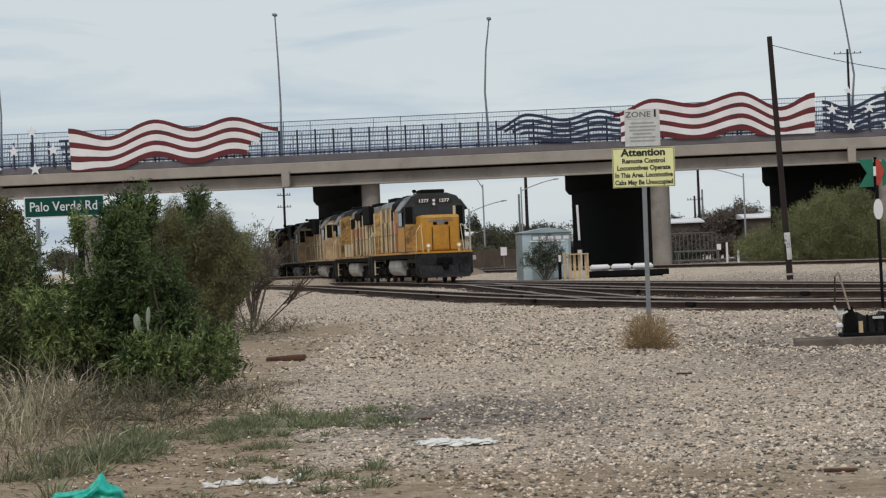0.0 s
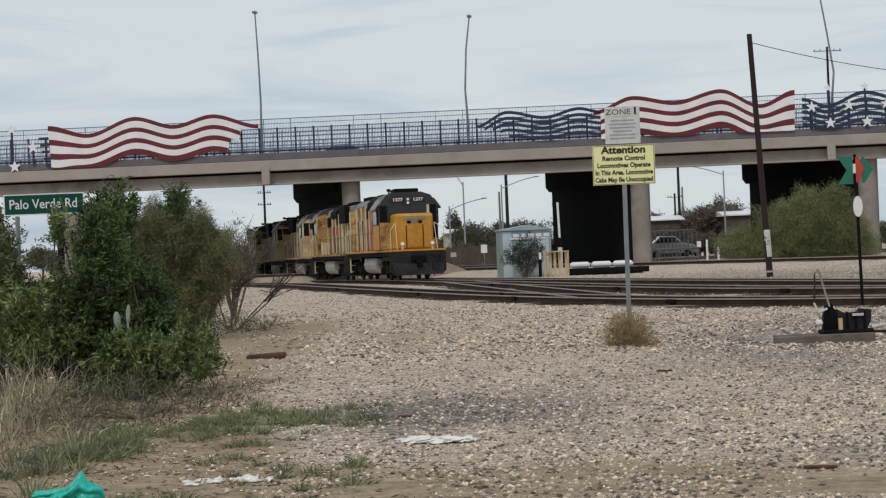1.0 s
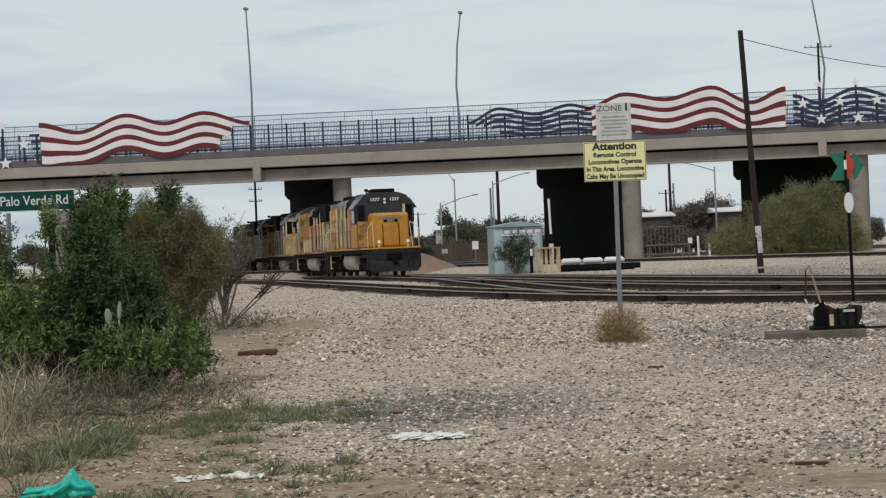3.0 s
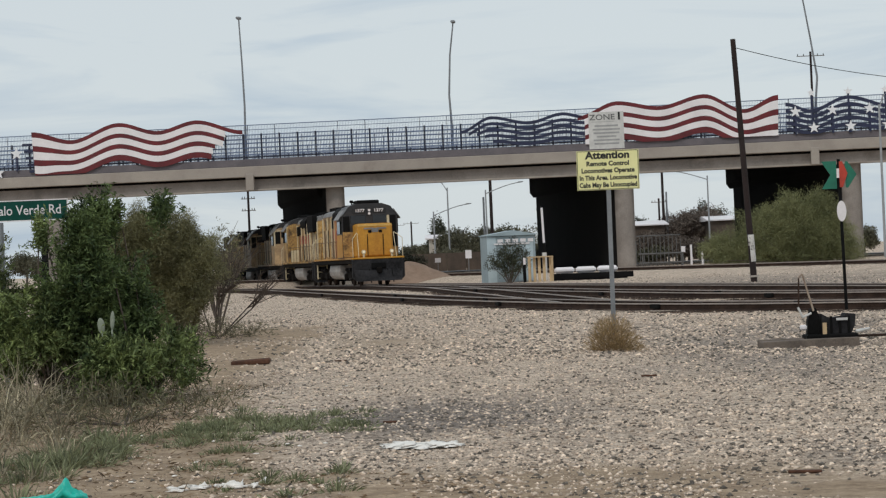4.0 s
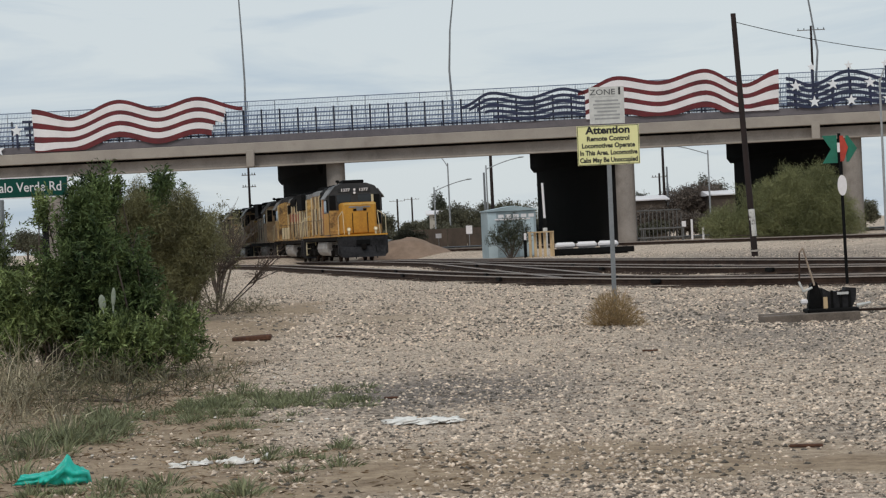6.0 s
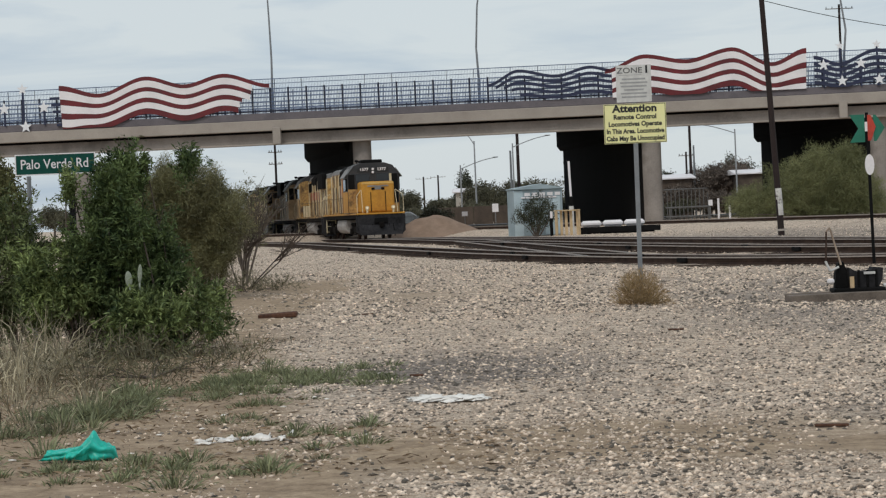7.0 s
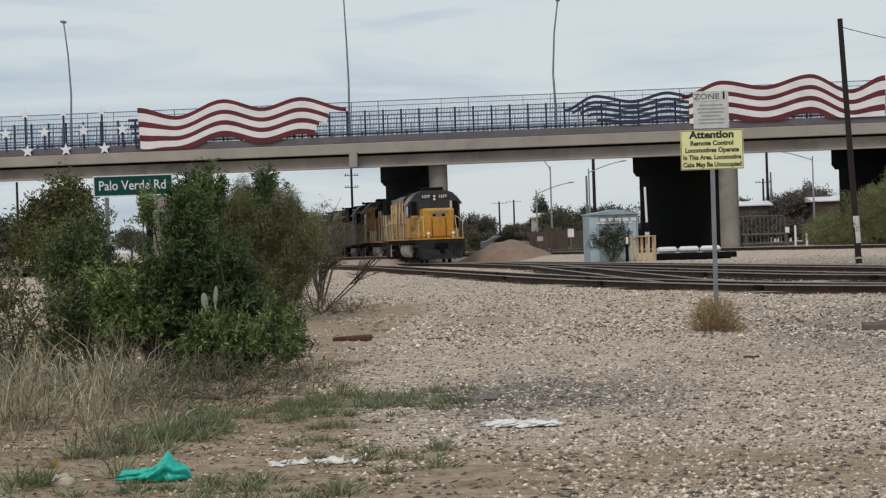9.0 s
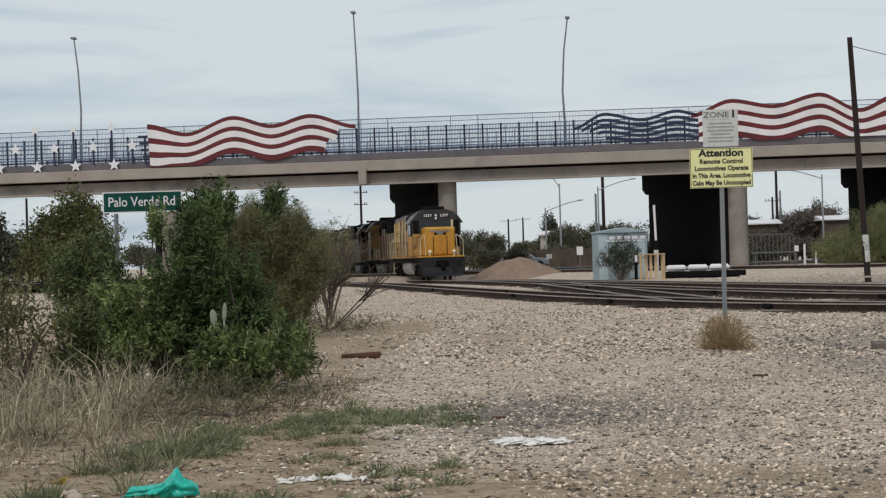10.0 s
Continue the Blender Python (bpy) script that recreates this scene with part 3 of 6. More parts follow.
# ---- locomotives ----
# Paler yellow: sunlight on the nose's upper lip, put into the colour.
YELLOW_L = mat("sunlit_yellow_lip", (0.72, 0.44, 0.12), 0.5, (0.55, 0.32, 0.08), 1, 9, 0.05)
# Pale grey: roof highlights put into the colour; emblem and visors share it.
ROOF_G = mat("pale_grey_highlight_paint", (0.27, 0.265, 0.26), 0.5, (0.15, 0.145, 0.14), 1.2, 12, 0.05)
ORANGE = mat("orange_engine_paint", (0.52, 0.19, 0.02), 0.5, (0.36, 0.12, 0.015), 0.9, 9, 0.05, stain=(0.2, 0.09, 0.03), stain_scale=1.1, stain_at=0.6)
TANPAINT = mat("chalky_tan_paint", (0.66, 0.5, 0.28), 0.6, (0.4, 0.28, 0.14), 1.3, 9, 0.05, stain=(0.16, 0.1, 0.05), stain_scale=1.2, stain_at=0.6)
SOOT_Y = mat("sooty_brown_yellow", (0.17, 0.1, 0.045), 0.65, (0.09, 0.055, 0.028), 1.5, 16, 0.05)


def locomotive(label, cab_paint=YELLOW, hood_paint=YELLOW_D, lit=True):
    """Four-axle road switcher; the front is at y = 0 and looks along -y."""
    L = thing("locomotive", label, "locomotive", group="coupled engines")
    part("underframe", box(-1.5, 1.5, 0.5, 17.6, 1.28, 1.52, 0.03), GRIME, L)
    part("walkway", box(-1.53, 1.53, 0.15, 17.95, 1.525, 1.62, 0.01), cab_paint, L, "yellow walkway edge")
    for y0, s in ((0.0, 1), (18.1, -1)):
        pl = prism([(-1.52, 0.5), (-1.3, 0.3), (1.3, 0.3), (1.52, 0.5), (1.52, 1.5), (-1.52, 1.5)], y0 + 0.12 * s, y0 + 0.4 * s)
        p = part("pilot", pl, DUSTY, L, "black pilot plate with a plough")
        b = bmesh.new()
        vs = [b.verts.new(c) for c in ((-1.45, y0 + 0.12 * s, 0.95), (1.45, y0 + 0.12 * s, 0.95), (1.3, y0 - 0.12 * s, 0.28), (-1.3, y0 - 0.12 * s, 0.28), (0, y0 - 0.42 * s, 0.28), (0, y0 - 0.05 * s, 0.85))]
        b.faces.new((vs[0], vs[5], vs[4], vs[3]))
        b.faces.new((vs[5], vs[1], vs[2], vs[4]))
        r = bmesh.ops.extrude_face_region(b, geom=b.faces[:])
        for v in r["geom"]:
            if isinstance(v, bmesh.types.BMVert):
                v.co.y += 0.08 * s
        bmesh.ops.recalc_face_normals(b, faces=b.faces[:])
        part("plough", b, DUSTY, p)
        for xx in (-0.55, 0.5, 0.75):
            part("air_hose", tube((xx, y0 + 0.05 * s, 0.95), (xx + 0.06, y0 - 0.16 * s, 0.2), 0.03, None, 6), ENG_DARK, p)
        part("coupler_pocket", box(-0.42, 0.42, min(y0 + 0.02 * s, y0 + 0.12 * s), max(y0 + 0.02 * s, y0 + 0.12 * s), 0.98, 1.3, 0.03), ENG_DARK, p)
        part("coupler", box(-0.14, 0.14, min(y0 + 0.1 * s, y0 - 0.35 * s), max(y0 + 0.1 * s, y0 - 0.35 * s), 0.72, 1.05, 0.04), GRIME, p)
        for sx in (-1, 1):
            st = bmesh.new()
            for k in range(3):
                box(sx * 1.02 - 0.28, sx * 1.02 + 0.28, min(y0 + 0.42 * s, y0 + 0.75 * s), max(y0 + 0.42 * s, y0 + 0.75 * s), 0.45 + 0.38 * k, 0.49 + 0.38 * k, 0, st)
            for xx in (0.72, 1.34):
                box(sx * xx - 0.02, sx * xx + 0.02, min(y0 + 0.42 * s, y0 + 0.78 * s), max(y0 + 0.42 * s, y0 + 0.78 * s), 0.4, 1.5, 0, st)
            part("steps", st, CREAM, L, "pale corner steps")
            hr = bmesh.new()
            tube((sx * 1.45, y0 + 0.2 * s, 0.7), (sx * 1.45, y0 + 0.2 * s, 2.65), 0.021, None, 6, hr)
            tube((sx * 1.45, y0 + 0.2 * s, 2.65), (sx * 1.1, y0 + 0.9 * s, 3.0), 0.02, None, 6, hr)
            tube((sx * 1.1, y0 + 0.25 * s, 1.6), (sx * 1.06, y0 + 0.9 * s, 3.0), 0.018, None, 6, hr)
            part("end_rail", hr, CREAM, L, "pale end handrail")
    # short hood and cab
    nose = part("short_hood", box(-0.93, 0.93, 0.95, 2.95, 1.62, 3.52, 0.1), cab_paint, L, "bright yellow short hood")
    part("nose_door", box(-0.36, 0.36, 0.935, 0.955, 1.75, 3.0, 0.01), cab_paint, nose)
    em = prism([(-0.5, 3.2), (-0.2, 3.2), (-0.16, 3.02), (0.16, 3.02), (0.2, 3.2), (0.5, 3.2), (0.3, 3.26), (-0.3, 3.26)], 0.925, 0.945)
    part("emblem", em, ROOF_G, nose, "winged emblem as a plain dark shape")
    for sx in (-1, 1):
        part("grille", box(sx * 0.28 - 0.09, sx * 0.28 + 0.09, 0.89, 0.922, 3.0, 3.14, 0.01), ENG_DARK, nose)
        d = part("ditch_light", tube((sx * 0.82, 0.16, 1.92), (sx * 0.82, 0.3, 1.92), 0.12, None, 12), CREAM, L, "round lit ditch light")
        part("lens", tube((sx * 0.82, 0.13, 1.92), (sx * 0.82, 0.165, 1.92), 0.07, None, 12), LENS if lit else TANK, d)
        part("light_bracket", box(sx * 0.82 - 0.05, sx * 0.82 + 0.05, 0.2, 0.3, 1.62, 1.82), CREAM, L)
    cab = part("cab", prism([(-1.53, 1.62), (1.53, 1.62), (1.53, 4.0), (1.2, 4.5), (0.7, 4.68), (-0.7, 4.68), (-1.2, 4.5), (-1.53, 4.0)], 2.96, 5.3), ENG_GREY if lit else hood_paint, L, "cab with a rounded roof")
    part("cab_roof", prism([(-1.4, 4.2), (-1.2, 4.52), (-0.7, 4.7), (0.7, 4.7), (1.2, 4.52), (1.4, 4.2), (1.1, 4.3), (-1.1, 4.3)], 2.94, 5.32), ENG_GREY, cab)
    for sx in (-1, 1):
        part("cab_side", box(sx * 1.535 - 0.012, sx * 1.535 + 0.012, 3.0, 5.25, 1.66, 2.95), cab_paint, cab, "yellow cab side")
        w = part("side_window", box(sx * 1.54 - 0.02, sx * 1.54 + 0.02, 3.35, 4.9, 3.02, 3.72, 0.01), GLASS_D, cab)
        part("window_frame", box(sx * 1.55 - 0.015, sx * 1.55 + 0.015, 4.09, 4.15, 3.02, 3.72), ENG_GREY, w)
        part("windshield", box(sx * 0.62 - 0.42, sx * 0.62 + 0.42, 2.925, 2.965, 3.56, 4.02, 0.01), GLASS_D, cab)
        part("front_door_window", box(sx * 1.29 - 0.18, sx * 1.29 + 0.18, 2.9, 2.922, 2.25 if sx > 0 else 3.12, 4.0, 0.01), ENG_DARK, cab)
        nb = part("number_board", box(sx * 0.58 - 0.36, sx * 0.58 + 0.36, 2.915, 2.97, 4.16, 4.42, 0.01), BLACK, cab)
        if lit:
            words("road_number", "1377", 0.25, WHITE, nb, Matrix.Translation((sx * 0.56, 2.905, 4.29)) @ UPRIGHT, bold=0.006, squeeze=1.15)
    for x0, x1, z1 in ((-1.5, -0.88, 3.1), (0.88, 1.5, 2.2)):
        part("cab_front", box(x0, x1, 2.925, 2.955, 1.66, z1), hood_paint, cab, "faded yellow lower cab front")
    # Pale bar added for the sunlight along the left roof edge.
    part("sunlit_edge_bar", tube((-1.56, 2.92, 4.02), (-1.15, 2.92, 4.56), 0.035, None, 6), POLE_M, cab, "pale bar standing in for the sunlit roof edge")
    part("door_frame", box(0.96, 1.1, 2.88, 2.898, 2.3, 4.0), CREAM, cab, "pale door frame")
    if not lit:
        for sx in (-1, 1):
            for zz0, yy in ((2.95, 2.93), (2.95, 4.95)):
                part("window_post", box(sx * 1.5 - 0.06, sx * 1.5 + 0.06, yy, yy + 0.12, zz0, 4.1), CREAM, cab, "pale window post")
        part("brow", box(-1.35, 1.35, 2.9, 2.955, 4.04, 4.1), CREAM, cab)
    for sx in (-0.42, 0.42):
        part("door_seam", box(sx - 0.02, sx + 0.02, 0.93, 0.951, 1.7, 2.9), GRIME, nose)
    part("nose_lip", box(-0.9, 0.9, 0.93, 0.952, 3.36, 3.47), YELLOW_L, nose, "nose lip in yellow paled by painted sunlight")
    for xx in (-0.34, 0.34):
        part("emblem_wing", prism([(xx - 0.28, 3.2), (xx + 0.28, 3.2), (xx + 0.24, 3.28), (xx - 0.24, 3.28)], 0.915, 0.93), ROOF_G, nose)
    part("headlight", box(-0.13, 0.13, 2.88, 2.97, 4.02, 4.42, 0.03), ENG_GREY, cab)
    for zz in (4.12, 4.31):
        part("headlight_lens", tube((0, 2.86, zz), (0, 2.885, zz), 0.075, None, 10), WHITE, cab)
    part("air_conditioner", box(-0.62, 0.62, 3.2, 4.6, 4.685, 4.9, 0.05), ENG_DARK, cab)
    hn = bmesh.new()
    tube((-0.75, 4.9, 4.55), (-0.75, 4.9, 4.85), 0.03, None, 6, hn)
    for k, yy in enumerate((4.6, 4.75, 5.05)):
        tube((-0.75, 4.9, 4.82), (-0.75 + 0.1 * (k - 1), yy - 0.2, 4.86), 0.03, 0.09, 8, hn)
    part("horn", hn, ENG_DARK, L)
    # long hood
    hood = part("long_hood", prism([(-0.92, 1.62), (0.92, 1.62), (0.92, 3.95), (0.78, 4.28), (0.5, 4.38), (-0.5, 4.38), (-0.78, 4.28), (-0.92, 3.95)], 5.31, 17.1), hood_paint, L, "streaked yellow long hood")
    # Roof kept pale all over to paint the sky highlight on its curve.
    part("roof_cover", prism([(-0.91, 4.06), (0.91, 4.06), (0.79, 4.3), (0.51, 4.4), (-0.51, 4.4), (-0.79, 4.3)], 5.33, 17.12), ROOF_G, hood, "grey roof of the hood")
    for sx in (-1, 1):
        part("window_visor", prism([(sx * 1.38, 4.36), (sx * 1.74, 3.84), (sx * 1.74, 3.79), (sx * 1.38, 4.28)], 2.95, 4.95), ROOF_G, cab, "pale grey sloping window visor")
        part("window_hood", prism([(sx * 1.545, 3.0), (sx * 1.62, 3.0), (sx * 1.62, 3.78), (sx * 1.545, 3.78)], 3.2, 3.26), ENG_DARK, cab)
        if lit:
            part("orange_panel", box(sx * 0.962 - 0.01, sx * 0.962 + 0.01, 8.7, 11.25, 1.72, 3.9), ORANGE, hood, "fresh orange panel behind the cab")
            part("red_emblem_bar", box(sx * 0.976 - 0.004, sx * 0.976 + 0.004, 9.4, 10.6, 2.5, 3.2), SIGN_RB, hood, "red emblem as a plain bar")
        y, k = 5.6, 0
        while y < 16.6:
            part("hood_door", box(sx * 0.935 - 0.012, sx * 0.935 + 0.012, y, y + 0.72, 1.75, 3.3, 0.006), (hood_paint, SOOT_Y, TANPAINT, hood_paint, ENG_DARK, TANPAINT, SOOT_Y)[k % 7], hood)
            y += 0.79
            k += 1
        if not lit:
            part("radiator_grille", box(sx * 1.05 - 0.16, sx * 1.05 + 0.16, 13.4, 16.5, 3.4, 4.42, 0.05), ENG_DARK, hood, "dark flared radiator housing")
        part("intake_grille", box(sx * 0.955 - 0.025, sx * 0.955 + 0.025, 5.5, 6.7, 3.3, 3.9, 0.02), ENG_DARK, hood)
        part("brake_flare", prism([(sx * 0.9, 3.7), (sx * 1.08, 3.85), (sx * 1.08, 4.15), (sx * 0.75, 4.45)], 8.4, 11.2), ENG_DARK, hood)
        for yy in (5.36, 7.9, 9.6, 11.3, 12.6, 14.6, 16.8):
            part("door_post", box(sx * 0.95 - 0.03, sx * 0.95 + 0.03, yy, yy + 0.24, 1.7, 4.0), CREAM, hood, "pale upright strip")
        part("sand_box", box(sx * 1.2 - 0.26, sx * 1.2 + 0.26, 5.5, 6.1, 1.63, 2.45, 0.03), CREAM, L, "pale box on the walkway")
        rl = bmesh.new()
        tube((sx * 1.47, 5.3, 2.62), (sx * 1.47, 17.6, 2.62), 0.017, None, 6, rl)
        y = 5.4
        while y < 17.7:
            tube((sx * 1.47, y, 1.6), (sx * 1.47, y, 2.62), 0.016, None, 6, rl)
            y += 1.75
        part("handrail", rl, SOOT_Y, L, "thin sooty side handrail")
        part("battery_box", box(sx * 1.22 - 0.26, sx * 1.22 + 0.26, 2.98, 5.2, 1.63, 2.0, 0.02), cab_paint, L)
        part("air_reservoir", tube((sx * 1.2, 6.6, 1.05), (sx * 1.2, 10.4, 1.05), 0.17, None, 10), TANK, L)
    for sx in (-1, 1):
        for k in range(9):
            part("red_letter_bar", box(sx * 0.952 - 0.006, sx * 0.952 + 0.006, 6.9 + 0.6 * k, 7.2 + 0.6 * k, 2.75, 3.25), SIGN_RB, hood, "faded red lettering as a plain bar")
        for yy in (7.0, 10.2, 11.8):
            part("dark_louvre", box(sx * 0.956 - 0.012, sx * 0.956 + 0.012, yy, yy + 0.7, 3.35, 3.95), ENG_DARK, hood)
    part("rear_headlight", box(-0.15, 0.15, 17.1, 17.2, 3.6, 4.0, 0.02), ENG_GREY, hood)
    for y in (13.6, 14.8, 16.0):
        part("roof_fan", tube((0, y, 4.38), (0, y, 4.58), 0.6, None, 16), ENG_DARK, hood)
    for y in (9.1, 10.5):
        part("roof_fan", tube((0, y, 4.38), (0, y, 4.56), 0.55, None, 16), ENG_DARK, hood)
    part("exhaust_stack", box(-0.3, 0.3, 7.3, 7.8, 4.38, 4.62, 0.02), ENG_DARK, hood)
    part("fuel_tank", prism([(-1.38, 0.85), (-1.33, 0.62), (-1.2, 0.46), (-1.0, 0.38), (1.0, 0.38), (1.2, 0.46), (1.33, 0.62), (1.38, 0.85), (1.3, 1.22), (-1.3, 1.22)], 6.7, 11.4), TANK, L, "dusty pale fuel tank")
    for yc in (3.4, 14.7):
        t = part("truck_frame", box(-1.18, -1.0, yc - 2.05, yc + 2.05, 0.42, 0.85, 0.05, box(1.0, 1.18, yc - 2.05, yc + 2.05, 0.42, 0.85, 0.05)), GRIME, L)
        for dy in (-1.37, 1.37):
            wb = bmesh.new()
            for sx in (-1, 1):
                tube((sx * 0.69, yc + dy, 0.51), (sx * 0.83, yc + dy, 0.51), 0.51, None, 20, wb)
            tube((-0.69, yc + dy, 0.51), (0.69, yc + dy, 0.51), 0.09, None, 8, wb)
            part("wheelset", wb, RUST, t)
            for sx in (-1, 1):
                part("journal_box", box(sx * 1.24 - 0.1, sx * 1.24 + 0.1, yc + dy - 0.22, yc + dy + 0.22, 0.35, 0.72, 0.04), GRIME, t)
                part("brake_cylinder", tube((sx * 1.25, yc + dy * 0.5 - 0.25, 0.95), (sx * 1.25, yc + dy * 0.5 + 0.25, 0.95), 0.12, None, 8), GRIME, t)
    # the cab and the long hood stand tall over the walkway
    for o in L.children_recursive:
        kin = (o.name.split(".")[0], o.parent.name.split(".")[0])
        wide = 1.07 if "cab" in kin else 1.1 if "short_hood" in kin else 1.0
        if o.type == "MESH" and wide > 1 and not o.name.startswith("road_number"):
            for v in o.data.vertices:
                v.co.x *= wide
        inside = o.name.split(".")[0] == "long_hood" or (o.parent and o.parent.name.split(".")[0] == "long_hood")
        if o.name.startswith("road_number"):
            o.location.z *= 1.03
            continue
        if o.type == "MESH":
            for v in o.data.vertices:
                if inside:
                    v.co.z = 1.62 + (v.co.z - 1.62) * 1.07
                v.co.z *= 1.03
    return L


SIGN_RB = mat("faded_red_letter_paint", (0.4, 0.06, 0.02), 0.5, (0.3, 0.045, 0.02), 2, 20, 0.05)
LENS = glow("lit_lens", (1.0, 0.85, 0.6), 0.12)
UNIT = 18.75
ENG_BACK = mat("brown_faded_yellow_paint", (0.62, 0.44, 0.25), 0.6, (0.26, 0.175, 0.1), 1.3, 14, 0.05)
engines = [locomotive("yellow and grey engine with a dark cab leading the set")]
second = locomotive("faded yellow engine coupled second in the set", YELLOW_D, YELLOW_D, False)
for lab in ("faded yellow engine coupled second in the set", "streaked yellow engine coupled third in the set", "dusty yellow engine coupled fourth in the set", "brown dusty engine coupled last in the set"):
    e = second if len(engines) == 1 else locomotive(lab, ENG_BACK, ENG_BACK, False)
    e["label"] = lab
    engines.append(e)


# ---- plants ----
def rot_to(n, d):
    """Turns arrays of directions d (n, 3) into axes whose third lies along d."""
    d = d / np.linalg.norm(d, axis=1, keepdims=True)
    h = np.where(np.abs(d[:, 2:3]) > 0.9, np.array([[1.0, 0, 0]]), np.array([[0, 0, 1.0]]))
    x = np.cross(h, d)
    x /= np.linalg.norm(x, axis=1, keepdims=True)
    y = np.cross(d, x)
    return x, y, d


def blades(name, root, way, length, width, material, parent=None, droop=0.15, label="", kind=""):
    """Many leaves or grass blades: a bent, pointed strip of two quads each."""
    n = len(root)
    x, y, d = rot_to(n, way)
    spin = np.random.rand(n, 1) * 6.283
    side = x * np.cos(spin) + y * np.sin(spin)
    le, wi = length[:, None], width[:, None]
    mid = root + d * le * 0.5
    tip = root + d * le
    tip[:, 2] -= droop * length
    v = np.stack([root, mid + side * wi * 0.5, tip, mid - side * wi * 0.5], 1).reshape(-1, 3)
    me = bpy.data.meshes.new(name)
    me.vertices.add(4 * n)
    me.vertices.foreach_set("co", v.ravel())
    me.loops.add(4 * n)
    me.loops.foreach_set("vertex_index", np.arange(4 * n, dtype=np.int32))
    me.polygons.add(n)
    me.polygons.foreach_set("loop_start", np.arange(0, 4 * n, 4, dtype=np.int32))
    me.update(calc_edges=True)
    me.materials.append(material)
    ob = new(name, me)
    ob.parent = parent
    if label:
        ob["label"] = label
    if kind:
        ob["kind"] = kind
    return ob


def lobes_points(lobes, n, inner=0.55):
    """Points near the skin of a heap of ellipsoids, with the outward way of each."""
    w = np.array([lb[3] * lb[5] for lb in lobes])
    pick = np.random.choice(len(lobes), n, p=w / w.sum())
    lb = np.array(lobes)[pick]
    d = np.random.normal(size=(n, 3))
    d /= np.linalg.norm(d, axis=1, keepdims=True)
    r = inner + (1 - inner) * np.random.rand(n, 1) ** 0.6
    bump = 1 + 0.36 * np.sin(d[:, :1] * 7 + pick[:, None]) * np.cos(d[:, 2:3] * 6 + 2 * pick[:, None])
    return lb[:, :3] + d * r * bump * lb[:, 3:], d


def branches(parent, base, tips, r0, material, name="branch", bend=0.2):
    """Bent, tapered limbs from a base to their tips, one part each."""
    for tip in tips:
        b = bmesh.new()
        p, q = Vector(base), Vector(tip)
        m = p.lerp(q, 0.5) + Vector((random.uniform(-1, 1), random.uniform(-1, 1), random.uniform(0, 0.6))) * bend * (q - p).length * 0.5
        tube(p, m, r0, r0 * 0.65, 6, b)
        tube(m, q, r0 * 0.65, r0 * 0.2, 6, b)
        part(name, b, material, parent)


def leafy_bush(name, label, lobes, base, clusters, leaf, width, material, per=7, stems=9, r0=0.03, inner=0.5, m=None, category="bush", droop=0.12, spread_=0.75):
    t = thing(name, label, category, m)
    pts, out = lobes_points(lobes, clusters, inner)
    keep = pts[:, 2] > base[2] + 0.05
    pts, out = pts[keep], out[keep]
    tips = [tuple(pts[i]) for i in np.random.choice(len(pts), stems, replace=False)]
    branches(t, base, tips, r0, BARK, "stem")
    n = len(pts)
    root = np.repeat(pts, per, 0) + np.random.normal(size=(n * per, 3)) * leaf * 0.5
    way = np.repeat(out * 0.6 + np.array([[0, 0, 0.55]]), per, 0) + np.random.normal(size=(n * per, 3)) * spread_
    blades("crown", root, way, leaf * (0.6 + 0.7 * np.random.rand(n * per)), width * (0.7 + 0.6 * np.random.rand(n * per)), material, t, droop)
    return t


rs = random.Random(21)
OLEANDER = [(-3.95, 28.1, 1.05, 0.72, 0.7, 0.7), (-4.1, 28, 0.55, 0.7, 0.6, 0.6)]
# leafy shoots of a clump: where they stand, how high they reach, how wide they are
for x, z, r in ((-3.95, 1.88, 0.36), (-4.2, 1.6, 0.28), (-3.98, 1.75, 0.28), (-3.12, 2.12, 0.19), (-3.9, 2.1, 0.2), (-3.75, 1.42, 0.28), (-3.52, 1.15, 0.28), (-3.38, 0.85, 0.36), (-3.05, 0.38, 0.36), (-2.82, 0.3, 0.27),
                (-3.4, 0.1, 0.34), (-2.85, 0.1, 0.24), (-3.85, 0.15, 0.4), (-4.4, 0.3, 0.42), (-4.55, 0.85, 0.42), (-4.2, 1.2, 0.45), (-3.7, 0.75, 0.5), (-4.95, 0.6, 0.42), (-5.0, 1.0, 0.34), (-3.55, 0.28, 0.42), (-3.75, 0.2, 0.36)):
    OLEANDER.append((x, 27.7 + rs.uniform(-0.45, 0.35), z, r * 0.9, r * 0.9, r * rs.uniform(0.8, 1.2)))
for x, y, z, r in ((-3.85, 27.8, 2.2, 0.3), (-3.78, 27.8, 2.1, 0.24), (-3.98, 27.8, 1.96, 0.25), (-3.03, 27.7, 2.24, 0.17), (-4.55, 27.6, 2.0, 0.13), (-4.57, 27.5, 1.95, 0.13), (-4.53, 27.55, 2.06, 0.12), (-4.2, 27.6, 1.95, 0.15),
                   (-3.62, 26.85, 0.3, 0.38), (-3.85, 26.85, 0.3, 0.3), (-3.3, 26.95, 0.15, 0.32), (-3.9, 26.9, 0.1, 0.32)):
    OLEANDER.append((x, y, z, r, r * 0.8, r))
# One bush in two leaf colours: painted shade behind, painted light in front.
BACK = [lb for lb in OLEANDER if lb[2] > 0.5 and lb[0] > -4.3]
FRONT = [lb for lb in OLEANDER if lb not in BACK]


